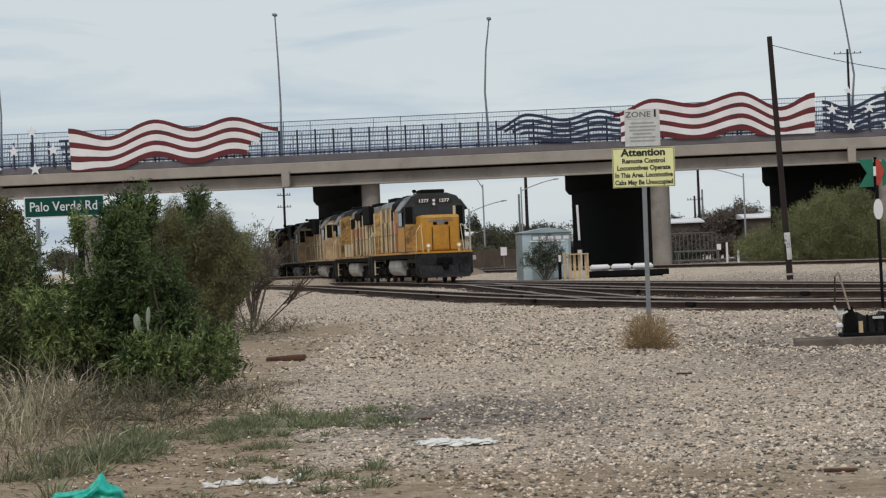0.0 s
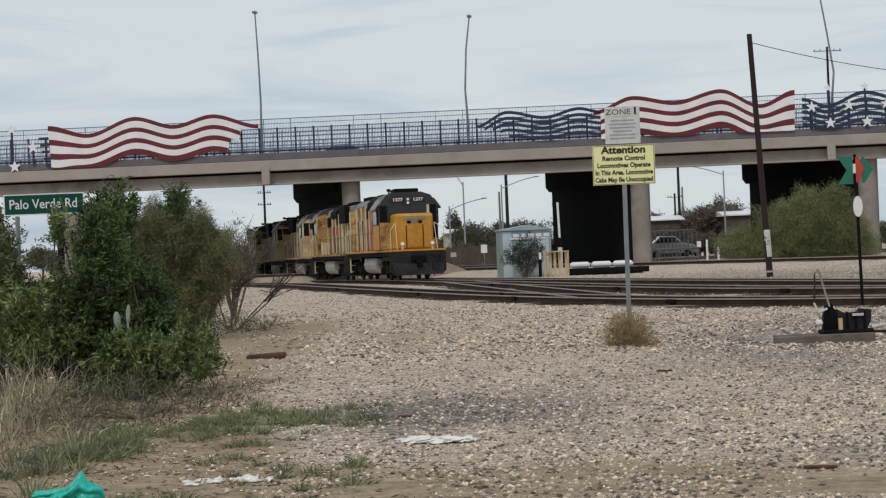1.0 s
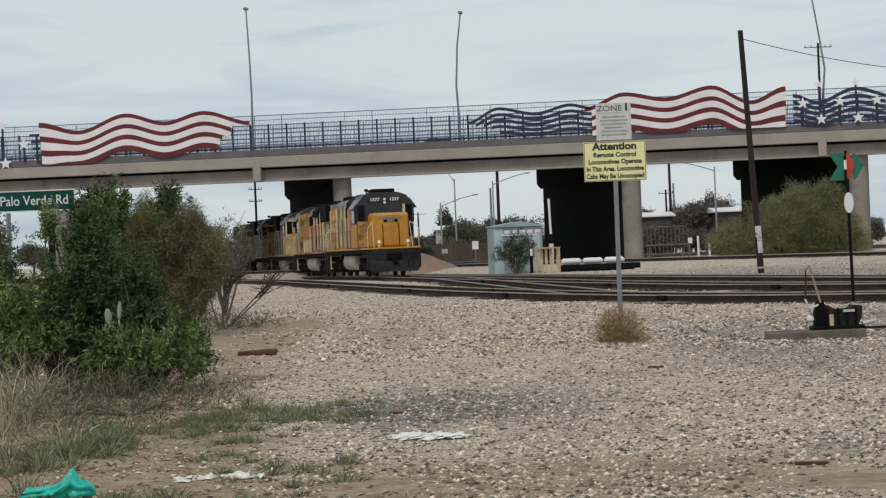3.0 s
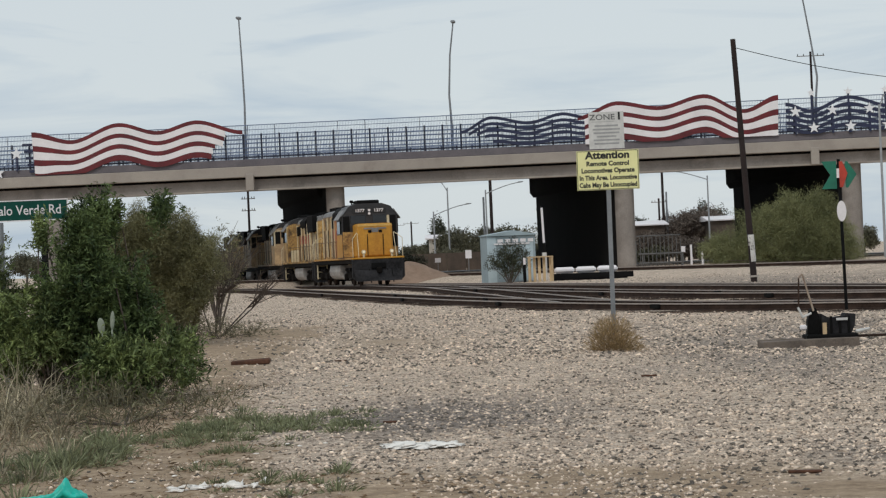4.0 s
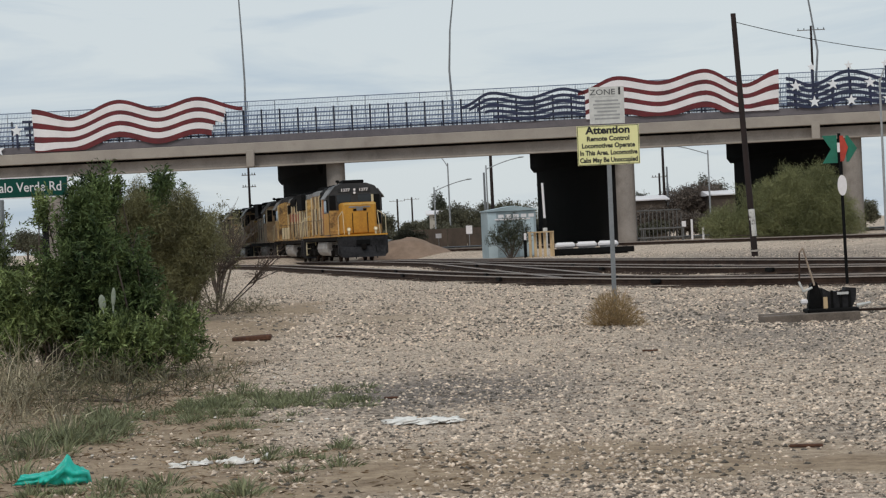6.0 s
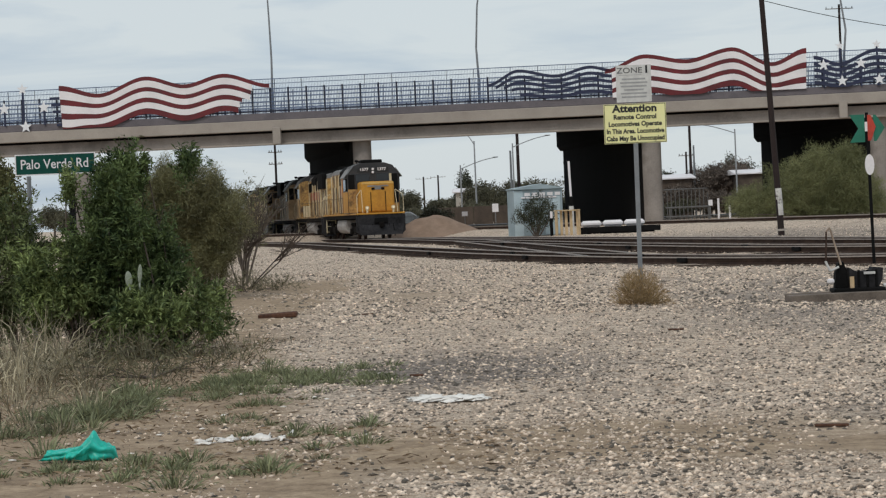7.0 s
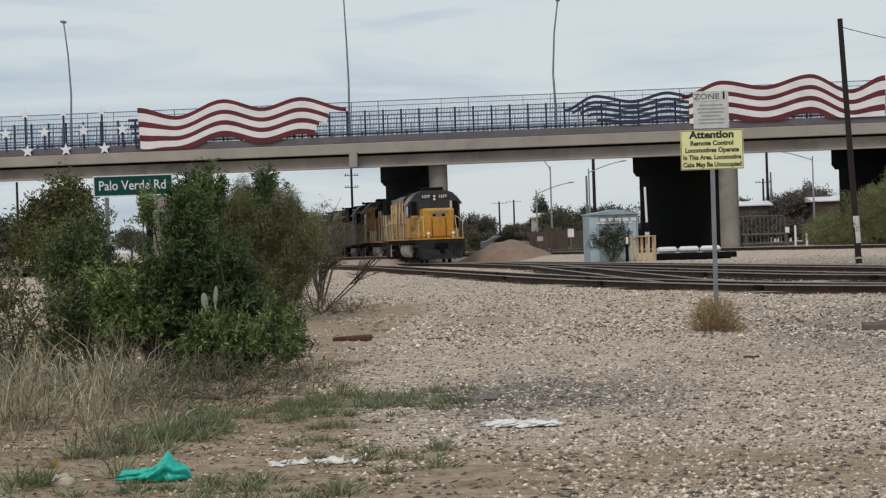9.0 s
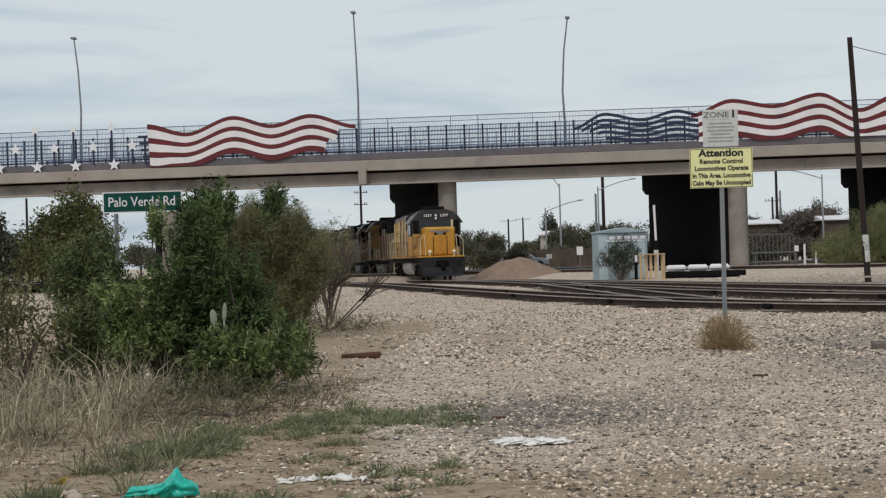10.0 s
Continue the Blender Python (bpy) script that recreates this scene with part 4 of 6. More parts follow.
def shoot_bush(name, label, lobes, bases, shoots, length, per, leaf, width, material, fill, stems):
    """A bush of arching shoots, each set with long leaves, so that its outline is ragged."""
    t = thing(name, label, "bush")
    tip, out = lobes_points(lobes, shoots, 0.55)
    keep = tip[:, 2] > -0.2
    tip, out = tip[keep], out[keep]
    n = len(tip)
    way = out * np.array([[0.7, 0.7, 0.5]]) + np.array([[0, 0, 0.75]]) + np.random.normal(size=(n, 3)) * 0.3
    way /= np.linalg.norm(way, axis=1, keepdims=True)
    le = length * (0.55 + 0.8 * np.random.rand(n, 1))
    u = np.random.rand(n, per, 1)
    root = tip[:, None] - way[:, None] * le[:, None] * (1 - u) * 0.9 + np.random.normal(size=(n, per, 3)) * 0.02
    dirs = way[:, None] * (0.55 + 0.6 * u) + np.random.normal(size=(n, per, 3)) * 0.62
    m = n * per
    blades("crown", root.reshape(-1, 3), dirs.reshape(-1, 3), leaf * (0.6 + 0.6 * np.random.rand(m)), width * (0.7 + 0.6 * np.random.rand(m)), material, t, 0.14)
    pts, out = lobes_points(lobes, fill, 0.1)
    pts = pts[pts[:, 2] > -0.25]
    blades("inner_leaves", pts, np.random.normal(size=pts.shape), leaf * (0.6 + 0.6 * np.random.rand(len(pts))), np.full(len(pts), width), material, t, 0.1)
    for b in bases:
        near = sorted(range(n), key=lambda k: (tip[k][0] - b[0]) ** 2 + random.random() * 0.4)[:stems]
        branches(t, b, [tuple(tip[k]) for k in near], 0.022, BARK, "stem", 0.25)
    return t


shoot_bush("oleander_bush", "dense back of the oleander bush beside the gravel, coloured dark for shade", BACK, [(-3.5, 28, -0.3), (-4.0, 28, -0.3)], 1000, 0.4, 46, 0.095, 0.019, LEAF_K, 5000, 12)
shoot_bush("oleander_bush", "front of the oleander bush, coloured brighter as if lit", FRONT, [(-3.3, 27.6, -0.3), (-4.6, 28, -0.3)], 800, 0.38, 44, 0.095, 0.019, LEAF, 2500, 12)
shoot_bush("oleander_bush", "looser green oleander bush with bare lower stems", [(-5.55, 28.6, 1.45, 0.42, 0.4, 0.5), (-5.25, 28.6, 1.05, 0.4, 0.4, 0.4), (-5.95, 28.6, 1.3, 0.3, 0.3, 0.45), (-5.6, 28.6, 0.7, 0.4, 0.3, 0.4), (-5.1, 28.4, 0.35, 0.45, 0.4, 0.4), (-5.8, 28.3, 0.25, 0.45, 0.4, 0.35), (-5.72, 28.3, 0.75, 0.36, 0.35, 0.4), (-5.3, 28.2, 0.6, 0.34, 0.35, 0.36)],
           [(-5.5, 28.6, -0.3), (-5.9, 28.6, -0.3)], 560, 0.36, 34, 0.085, 0.018, LEAF_L, 500, 12)
leafy_bush("dead_brush", "brown dead brush tangled under the oleander", [(-3.3, 27.2, -0.05, 0.5, 0.3, 0.22), (-4.2, 27.0, -0.05, 0.6, 0.3, 0.25), (-3.8, 26.6, -0.15, 0.7, 0.4, 0.15)], (-3.7, 27.2, -0.3), 260, 0.13, 0.009, TWIG, 5, 8, 0.008, 0.2, None, "brush")
leafy_bush("dead_brush", "low brown tangle of dead twigs and leaves", [(-3.3, 24.4, -0.2, 0.6, 0.7, 0.28), (-2.7, 24.0, -0.25, 0.45, 0.7, 0.2), (-3.7, 22.8, -0.2, 0.5, 0.6, 0.26), (-2.9, 22.2, -0.27, 0.5, 0.6, 0.14), (-2.4, 25.4, -0.25, 0.5, 0.6, 0.16)], (-3.1, 23.6, -0.3), 620, 0.17, 0.012, DEADBRUSH, 6, 12, 0.009, 0.2, None, "brush")
leafy_bush("dead_brush", "dark dead brush under the leafless shrub", [(-3.6, 49.5, -0.15, 0.55, 0.4, 0.2), (-4.3, 50, -0.1, 0.5, 0.4, 0.3), (-4.9, 48.5, 0.0, 0.6, 0.4, 0.35)], (-4.3, 49.8, -0.3), 520, 0.14, 0.012, DEADBRUSH, 5, 12, 0.01, 0.2, None, "brush")
leafy_bush("low_shrub", "low reddish green shrub among dry grass", [(-6.3, 27.5, 0.45, 0.5, 0.5, 0.6), (-6.7, 27.5, 0.9, 0.5, 0.5, 0.5)], (-6.4, 27.5, -0.3), 520, 0.10, 0.03, LEAF_Y, 6, 10)
leafy_bush("olive_shrub", "wispy olive brown shrub behind the oleander", [(-5.25, 46, 1.95, 0.8, 0.8, 0.72), (-4.62, 46, 1.5, 0.72, 0.8, 0.8), (-5.9, 46, 1.6, 0.8, 0.8, 1.0), (-4.75, 46, 0.7, 0.55, 0.6, 0.6)], (-4.7, 46, -0.3), 22000, 0.09, 0.011, LEAF_Y, 6, 14, inner=0.3)
leafy_bush("olive_shrub", "thin olive shrub in front of the tracks", [(-5.4, 62, 1.5, 0.7, 0.7, 1.0)], (-5.4, 62, -0.3), 900, 0.12, 0.02, LEAF_Y, 5, 12, inner=0.2)


DARKTWIG = mat("dark_twig", (0.085, 0.06, 0.045), 0.9, (0.035, 0.025, 0.02), 3, 30, 0.1, vary=0.3)


def bare_shrub(label, x, y, lean, height, n, bark=None):
    """A leafless shrub of forking twigs."""
    t = thing("bare_shrub", label, "shrub", pose(x, y, ground_z(x, y) - 0.04))
    for k in range(n):
        a = random.uniform(-1, 1)
        p = Vector((a * 0.1, random.uniform(-0.1, 0.1), 0))
        q = Vector((a * 0.7 + lean * 0.35, random.uniform(-0.3, 0.3), height * random.uniform(0.35, 0.55)))
        b = bmesh.new()
        tube(p, q, 0.02, 0.012, 6, b)
        for j in range(5):
            e = q + Vector((a * 0.4 + lean * random.uniform(0, 0.8) + random.uniform(-0.3, 0.3), random.uniform(-0.4, 0.4), height * random.uniform(0.12, 0.48)))
            tube(q, e, 0.014, 0.007, 5, b)
            for i in range(6):
                f = q.lerp(e, random.uniform(0.3, 1.0))
                g = f + Vector((random.uniform(-0.35, 0.45), random.uniform(-0.2, 0.2), random.uniform(0.05, 0.45)))
                tube(f, g, 0.007, 0.003, 4, b)
        part("limb", b, bark or DARKTWIG, t)
    return t


bare_shrub("leafless brown shrub with forking twigs", -4.5, 51, 0.8, 1.75, 6)
bare_shrub("leafless brown shrub with fine twigs", -4.8, 55, 0.5, 2.5, 4, TWIG)


def tufts(name, label, category, spots, material, spread_, width, droop):
    """Clumps of blades, thick in the middle and thin at the rim, as one growth."""
    roots, ways, lens = [], [], []
    for x, y, radius, height, n in spots:
        a = np.random.rand(n) * 6.283
        r = radius * np.abs(np.random.normal(size=n)) * 0.62
        px, py = x + r * np.cos(a), y + r * np.sin(a)
        roots.append(np.stack([px, py, np.array([ground_z(u, v) for u, v in zip(px, py)]) - 0.02], 1))
        lean = spread_ * r / radius
        ways.append(np.stack([np.cos(a) * lean, np.sin(a) * lean, np.ones(n)], 1) + np.random.normal(size=(n, 3)) * 0.28)
        lens.append(height * (0.3 + 0.8 * np.random.rand(n)) * np.exp(-0.4 * (r / radius) ** 2))
    root = np.concatenate(roots)
    n = len(root)
    ob = blades(name, root, np.concatenate(ways), np.concatenate(lens), width * (0.5 + np.random.rand(n)), material, None, droop)
    tagged(ob, label, category, kind="stuff")


DRY, WEEDS = [], []
rs = random.Random(31)
while len(DRY) < 110:
    y = rs.uniform(16.2, 27.0)
    x = rs.uniform(-6.6, -2.4)
    edge = -2.5 - 0.17 * (y - 16) - 0.8 * smooth(19, 15, y)
    if x < edge:
        DRY.append((x, y, rs.uniform(0.1, 0.32), rs.uniform(0.2, 0.5) + 0.75 * smooth(18.5, 22, y) * rs.random() ** 1.5, rs.randint(18, 55)))
for x, y, r, deep, n in ((-2.0, 22.0, 0.22, 1.0, 60), (-1.2, 22.3, 0.3, 0.8, 28), (-0.7, 21.6, 0.3, 0.5, 6), (-2.95, 19.8, 0.2, 1.0, 40), (-3.2, 18.4, 0.2, 0.6, 12), (-1.15, 16.6, 0.4, 0.4, 9), (-2.5, 14.8, 0.5, 0.4, 16), (-1.5, 14.6, 0.45, 0.4, 14),
                         (-3.4, 15.4, 0.3, 0.4, 8), (-1.9, 19.6, 0.25, 0.3, 5), (-1.4, 17.9, 0.3, 0.3, 3), (-1.7, 24.8, 0.4, 0.6, 5)):
    for k in range(n):
        WEEDS.append((x + rs.gauss(0, r), y + rs.gauss(0, deep), rs.uniform(0.1, 0.3), rs.uniform(0.07, 0.19) * (1.7 if x < -2.8 else 1), rs.randint(70, 180)))
for k in range(90):
    DRY.append((rs.uniform(-5.9, -3.7), rs.uniform(20.0, 25.5), rs.uniform(0.12, 0.3), rs.uniform(0.8, 1.5), rs.randint(8, 24)))
tufts("dry_grass", "tall pale dry grass beside the oleander bush", "grass", DRY, STRAW, 0.9, 0.0105, 0.3)
tufts("green_weeds", "low green weeds growing in dirt and gravel", "weeds", WEEDS, GRASS, 2.0, 0.009, 0.2)
tufts("yellow_weed", "small weed with yellow flower heads at the dirt edge", "weeds", [(-3.55, 16.7, 0.08, 0.12, 26), (-3.7, 16.3, 0.06, 0.1, 16), (-3.45, 16.0, 0.05, 0.08, 12)], mat("yellow_petal", (0.5, 0.36, 0.05), 0.7, (0.3, 0.22, 0.04), 3, 20, 0.0, vary=0.3), 1.5, 0.02, 0.2)
rs_ = np.random.RandomState(4)
ly = 14 + 16 * rs_.rand(9000)
lx = -7.0 + 7.4 * rs_.rand(9000)
keep = np.array([dirt_at(a, b) > 0.25 + 0.5 * rs_.rand() for a, b in zip(lx, ly)])
lx, ly = lx[keep], ly[keep]
lr = np.stack([lx, ly, np.array([ground_z(a, b) for a, b in zip(lx, ly)]) + 0.012], 1)
lw = rs_.normal(size=lr.shape) * np.array([[1, 1, 0.25]])
tagged(blades("leaf_litter", lr, lw, 0.03 + 0.09 * rs_.rand(len(lr)), 0.006 + 0.016 * rs_.rand(len(lr)), LITTER, None, 0.0), "brown dead leaves and twigs on dirt", "leaf litter", kind="stuff")


def tumbleweed(x, y, w, h):
    n = 3800
    z = ground_z(x, y) - 0.02
    d = np.random.normal(size=(n, 3))
    d[:, 2] = np.abs(d[:, 2])
    d /= np.linalg.norm(d, axis=1, keepdims=True)
    r = np.random.rand(n, 1) ** 0.5
    root = np.array([[x, y, z]]) + d * r * np.array([[w / 2, w / 2, h]]) * 0.85
    root[:, 0] += 0.22 * w * (1 - np.clip((root[:, 2] - z) / (0.5 * h), 0, 1)) * (np.random.rand(n) - 0.25)
    way = d + np.array([[0, 0, 0.5]]) + np.random.normal(size=(n, 3)) * 0.5
    ob = blades("tumbleweed", root, way, 0.05 + 0.12 * np.random.rand(n), np.full(n, 0.007), TUMBLE, None, 0.1)
    tagged(ob, "dry straw-coloured tumbleweed at the foot of the sign post", "tumbleweed")


TUMBLE = mat("tumbleweed_straw", (0.36, 0.25, 0.12), 0.85, (0.22, 0.145, 0.065), 2, 14, 0.0, vary=0.4)
tumbleweed(3.02, 33.2, 0.92, 0.6)


def stones(name, n, d_min, d_max, s0, s1, material, label, seed, grey_bias, across=False):
    """Loose stones on the ground: squashed, turned octahedra, larger ones rarer."""
    rs = np.random.RandomState(seed)
    v = 1.0 / d_max + (1.0 / d_min - 1.0 / d_max) * rs.rand(n)
    y = 1.0 / v
    far = rs.rand(n) < 0.45
    y[far] = np.sqrt(d_min ** 2 + (d_max ** 2 - d_min ** 2) * rs.rand(far.sum()))
    x = y * (-0.245 + 0.475 * rs.rand(n))
    bend = np.interp(y, [p[0] for p in NEAR_BEND], [p[1] for p in NEAR_BEND])
    keep = ((x < bend - 1.1) | (across & (x > bend + 1.4))) & (rs.rand(n) > np.array([0.85 * dirt_at(a, b) + 0.6 * noise.noise((a * 0.5, b * 0.22, 11)) + 0.35 * noise.noise((a * 1.6, b * 0.9, 5)) + grey_bias * grey_at(a, b) for a, b in zip(x, y)]))
    x, y = x[keep], y[keep]
    n = len(x)
    z = np.array([ground_z(a, b) for a, b in zip(x, y)])
    size = s0 + (s1 - s0) * rs.rand(n) ** 3.0
    base = np.array([(1, 0, 0), (0, 1, 0), (-1, 0, 0), (0, -1, 0), (0, 0, 0.8), (0, 0, -0.6)], float)
    pts = base[None] * np.array([1, 1, 0.75]) * (0.6 + 0.7 * rs.rand(n, 6, 1)) * (0.7 + 0.6 * rs.rand(n, 1, 3)) * size[:, None, None]
    a, e = rs.rand(n) * 6.283, (rs.rand(n) - 0.5) * 1.2
    ca, sa, ce, se = np.cos(a)[:, None], np.sin(a)[:, None], np.cos(e)[:, None], np.sin(e)[:, None]
    px, py, pz = pts[..., 0], pts[..., 1], pts[..., 2]
    px, pz = px * ce - pz * se, px * se + pz * ce
    px, py = px * ca - py * sa, px * sa + py * ca
    out = np.stack([px + x[:, None], py + y[:, None], pz + (z + size * 0.06)[:, None]], -1).reshape(-1, 3)
    tri = np.array([(0, 1, 4), (1, 2, 4), (2, 3, 4), (3, 0, 4), (1, 0, 5), (2, 1, 5), (3, 2, 5), (0, 3, 5)])
    loops = (tri[None] + (np.arange(n) * 6)[:, None, None]).reshape(-1).astype(np.int32)
    me = bpy.data.meshes.new(name)
    me.vertices.add(len(out))
    me.vertices.foreach_set("co", out.ravel())
    me.loops.add(len(loops))
    me.loops.foreach_set("vertex_index", loops)
    me.polygons.add(len(loops) // 3)
    me.polygons.foreach_set("loop_start", np.arange(0, len(loops), 3, dtype=np.int32))
    me.update(calc_edges=True)
    me.materials.append(material)
    return tagged(new(name, me), label, "gravel", kind="stuff")


STONE_D = mat("dark_stone", (0.19, 0.162, 0.132), 0.9, (0.075, 0.062, 0.05), 6, 50, 0.1, vary=0.4)
STONE_P = mat("pale_pinkish_stone", (0.76, 0.62, 0.51), 0.9, (0.48, 0.375, 0.3), 6, 50, 0.1, vary=0.22)
for n, mt, lab, seed, gb in ((70000, STONE, "loose grey beige gravel stones", 1, 0.5), (5000, STONE_P, "loose pale pinkish gravel stones", 2, 0.5), (25000, STONE_D, "loose dark grey gravel stones", 3, -1.0)):
    stones("gravel", int(n * 1.15), 11.8, 34, 0.006, 0.033, mt, lab, seed, gb)
    stones("gravel", int(n * 0.7), 32, 64, 0.014, 0.052, mt, lab, seed + 10, gb)
    stones("gravel", int(n * 0.4), 62, 118, 0.02, 0.05, mt, lab, seed + 20, gb, True)


# ---- litter ----
def lump(name, label, category, x, y, sx, sy, sz, material, seed, rough=0.35, res=3):
    b = bmesh.new()
    bmesh.ops.create_icosphere(b, subdivisions=res, radius=1)
    for v in b.verts:
        n = v.co.normalized()
        k = 1 + rough * noise.noise(n * 1.8 + Vector((seed, 0, 0))) + rough * 0.5 * noise.noise(n * 4.5 + Vector((0, seed, 0)))
        v.co = Vector((n.x * sx * k, n.y * sy * k, max(n.z * sz * k, -0.2 * sz)))
    ob = finish(name, b, material, smooth=True)
    ob.location = (x, y, ground_z(x, y) + 0.01)
    return tagged(ob, label, category)


def plastic_bag():
    """A crumpled plastic bag: a flat tail that swells to a peak and a rounded end, creased lengthwise."""
    tall = ((-0.26, 0.02), (-0.24, 0.075), (-0.2, 0.08), (-0.1, 0.088), (0.0, 0.118), (0.045, 0.16), (0.085, 0.225), (0.105, 0.2), (0.14, 0.14), (0.19, 0.125), (0.235, 0.1), (0.255, 0.02))
    deep = ((-0.26, 0.02), (-0.22, 0.07), (0.0, 0.13), (0.1, 0.11), (0.2, 0.12), (0.255, 0.02))
    b, rings = bmesh.new(), []
    for i in range(53):
        x = -0.26 + 0.515 * i / 52
        h = np.interp(x, [p[0] for p in tall], [p[1] for p in tall])
        d = np.interp(x, [p[0] for p in deep], [p[1] for p in deep])
        ring = []
        for k in range(30):
            a = 6.2832 * k / 30
            crease = 1 - 0.36 * abs(math.sin(2.5 * a + 9 * x + 1.4)) ** 6 - 0.5 * abs(noise.noise((x * 16, math.cos(a) * 2.4, math.sin(a) * 2.4)))
            z = 0.45 * h + 0.56 * h * math.sin(a) * crease
            ring.append(b.verts.new((x + 0.02 * math.sin(a), d * math.cos(a) * crease, max(z, 0.0))))
        rings.append(ring)
    for p, q in zip(rings, rings[1:]):
        for k in range(30):
            b.faces.new((p[k], p[(k + 1) % 30], q[(k + 1) % 30], q[k]))
    b.faces.new(rings[0][::-1])
    b.faces.new(rings[-1])
    bmesh.ops.recalc_face_normals(b, faces=b.faces[:])
    ob = finish("plastic_bag", b, BAG, smooth=True)
    ob.matrix_world = pose(-2.58, 15.5, ground_z(-2.58, 15.5) + 0.01, 0, 2, 4)
    tagged(ob, "crumpled turquoise plastic bag lying on dry dirt", "plastic bag")


plastic_bag()


rs = random.Random(8)
for k, (x, w) in enumerate(((-0.2, 0.09), (-0.1, 0.12), (0.0, 0.1), (0.12, 0.07), (0.24, 0.08), (0.33, 0.05))):
    lump("powder_spill", "low heap of spilled white powder on gravel", "powder spill", x, 19.4 + rs.uniform(-0.1, 0.1), w * 1.3, 0.19, 0.016, WHITEDUST, k + 3, 1.1, 3)
rs = random.Random(5)
for k in range(16):
    x, y = -1.86 + rs.random() * 0.72, 16.25 + rs.random() * 0.4
    lump("paper_scrap", "crumpled whitish paper scrap on dirt", "litter", x, y, 0.015 + 0.06 * rs.random() ** 2, 0.03 + 0.05 * rs.random(), 0.01 + 0.02 * rs.random(), WHITEDUST, k, 1.3, 2)
for k in range(34):
    x, y = -3.6 + rs.random() * 3.2, 15 + rs.random() * 14
    lump("paper_scrap", "small whitish scrap lying on dirt", "litter", x, y, 0.012 + 0.02 * rs.random(), 0.03, 0.01, WHITEDUST, k + 40, 0.5, 1)
lump("rock", "pale rock at the edge of the dry grass", "rock", -3.2, 15.4, 0.09, 0.08, 0.08, STONE_P, 77, 0.4, 2)
log = box(-0.32, 0.32, -0.07, 0.07, 0, 0.085, 0.02)
for v in log.verts:
    v.co += Vector((0, 0.02 * noise.noise(v.co * 7), 0.03 * noise.noise(v.co * 5 + Vector((4, 0, 0)))))
log = finish("broken_tie", log, RUSTWOOD := mat("rotten_brown_timber", (0.12, 0.052, 0.028), 0.9, (0.05, 0.022, 0.013), 3, 25, 0.4))
log.matrix_world = pose(-2.61, 35.7, ground_z(-2.61, 35.7) - 0.01, 0, -2, -6)
tagged(log, "broken piece of brown rotten tie on gravel", "timber")
for x, y, w in ((-1.15, 35.5, 0.1), (-0.25, 22.0, 0.07), (2.75, 15.6, 0.12), (3.0, 28, 0.1)):
    s = finish("wood_splinter", box(-w, w, -0.02, 0.02, 0, 0.022, 0.006), RUSTWOOD)
    s.matrix_world = pose(x, y, ground_z(x, y) + 0.005, 0, 0, random.uniform(-20, 20))
    tagged(s, "thin splinter of old wood on gravel", "timber")


for x, z, h, t in ((-3.84, 0.7, 0.2, -6), (-3.7, 0.76, 0.24, 4)):
    pad = bmesh.new()
    bmesh.ops.create_icosphere(pad, subdivisions=3, radius=1)
    for v in pad.verts:
        v.co = Vector((v.co.x * (0.045 if h < 0.22 else 0.028), v.co.y * 0.02, v.co.z * h / 2))
    tube((0, 0.25, -z - 0.3), (0, 0, -h / 2 + 0.02), 0.02, 0.012, 6, pad)
    o = finish("cactus_pad", pad, mat("pale_cactus", (0.3, 0.33, 0.26), 0.7, (0.2, 0.23, 0.17), 6, 40, 0.1), smooth=True)
    o.matrix_world = pose(x * 0.983, 26.95, 1.33 + (z - 1.33) * 0.98 - 0.02, 0, t, 0)
    tagged(o, "pale grey cactus pad in front of the bush", "cactus")


# ---- signs ----
def board(name, w, h, material, parent, z, y=0.0, t=0.006, label=""):
    return part(name, box(-w / 2, w / 2, y - t, y, z - h / 2, z + h / 2, 0.0), material, parent, label)


sg = thing("warning_sign", "pale yellow warning board under a white board on a steel post", "sign", pose(3.13, 34, -0.28, 0, 0.3, -4))
part("post", box(-0.035, 0.035, 0.002, 0.06, -0.3, 3.2), POLE_M, sg)
yb = board("yellow_board", 0.96, 0.61, SIGN_Y, sg, 2.875, label="pale yellow board with black lettering")
fr = bmesh.new()
for z in (-0.295, 0.295):
    box(-0.47, 0.47, -0.009, -0.0065, 2.875 + z - 0.004, 2.875 + z + 0.004, 0, fr)
for x in (-0.468, 0.468):
    box(x - 0.004, x + 0.004, -0.009, -0.0065, 2.585, 3.165, 0, fr)
part("border", fr, BLACK, yb)
wb = board("white_board", 0.54, 0.57, SIGN_W, sg, 3.49, label="dusty white board with faded small print")
for z, s, text, sq in ((3.103, 0.155, "Attention", 1.12), (2.975, 0.1, "Remote Control", 0.98), (2.868, 0.1, "Locomotives Operate", 0.92),
                       (2.757, 0.1, "In This Area. Locomotive", 0.86), (2.645, 0.1, "Cabs May Be Unoccupied", 0.86)):
    words("lettering", text, s, BLACK, yb, Matrix.Translation((0, -0.008, z)) @ UPRIGHT, bold=0.006 if s > 0.12 else 0.0035, squeeze=sq)
words("lettering", "ZONE", 0.12, GREYDARK := mat("dim_ink", (0.14, 0.14, 0.14), 0.6), wb, Matrix.Translation((-0.06, -0.008, 3.69)) @ UPRIGHT, bold=0.001, squeeze=1.2)
words("lettering", "1", 0.15, BLACK, wb, Matrix.Translation((0.2, -0.008, 3.7)) @ UPRIGHT, bold=0.008)
part("rule", box(-0.23, 0.12, -0.009, -0.0065, 3.62, 3.626), GREYINK, wb)
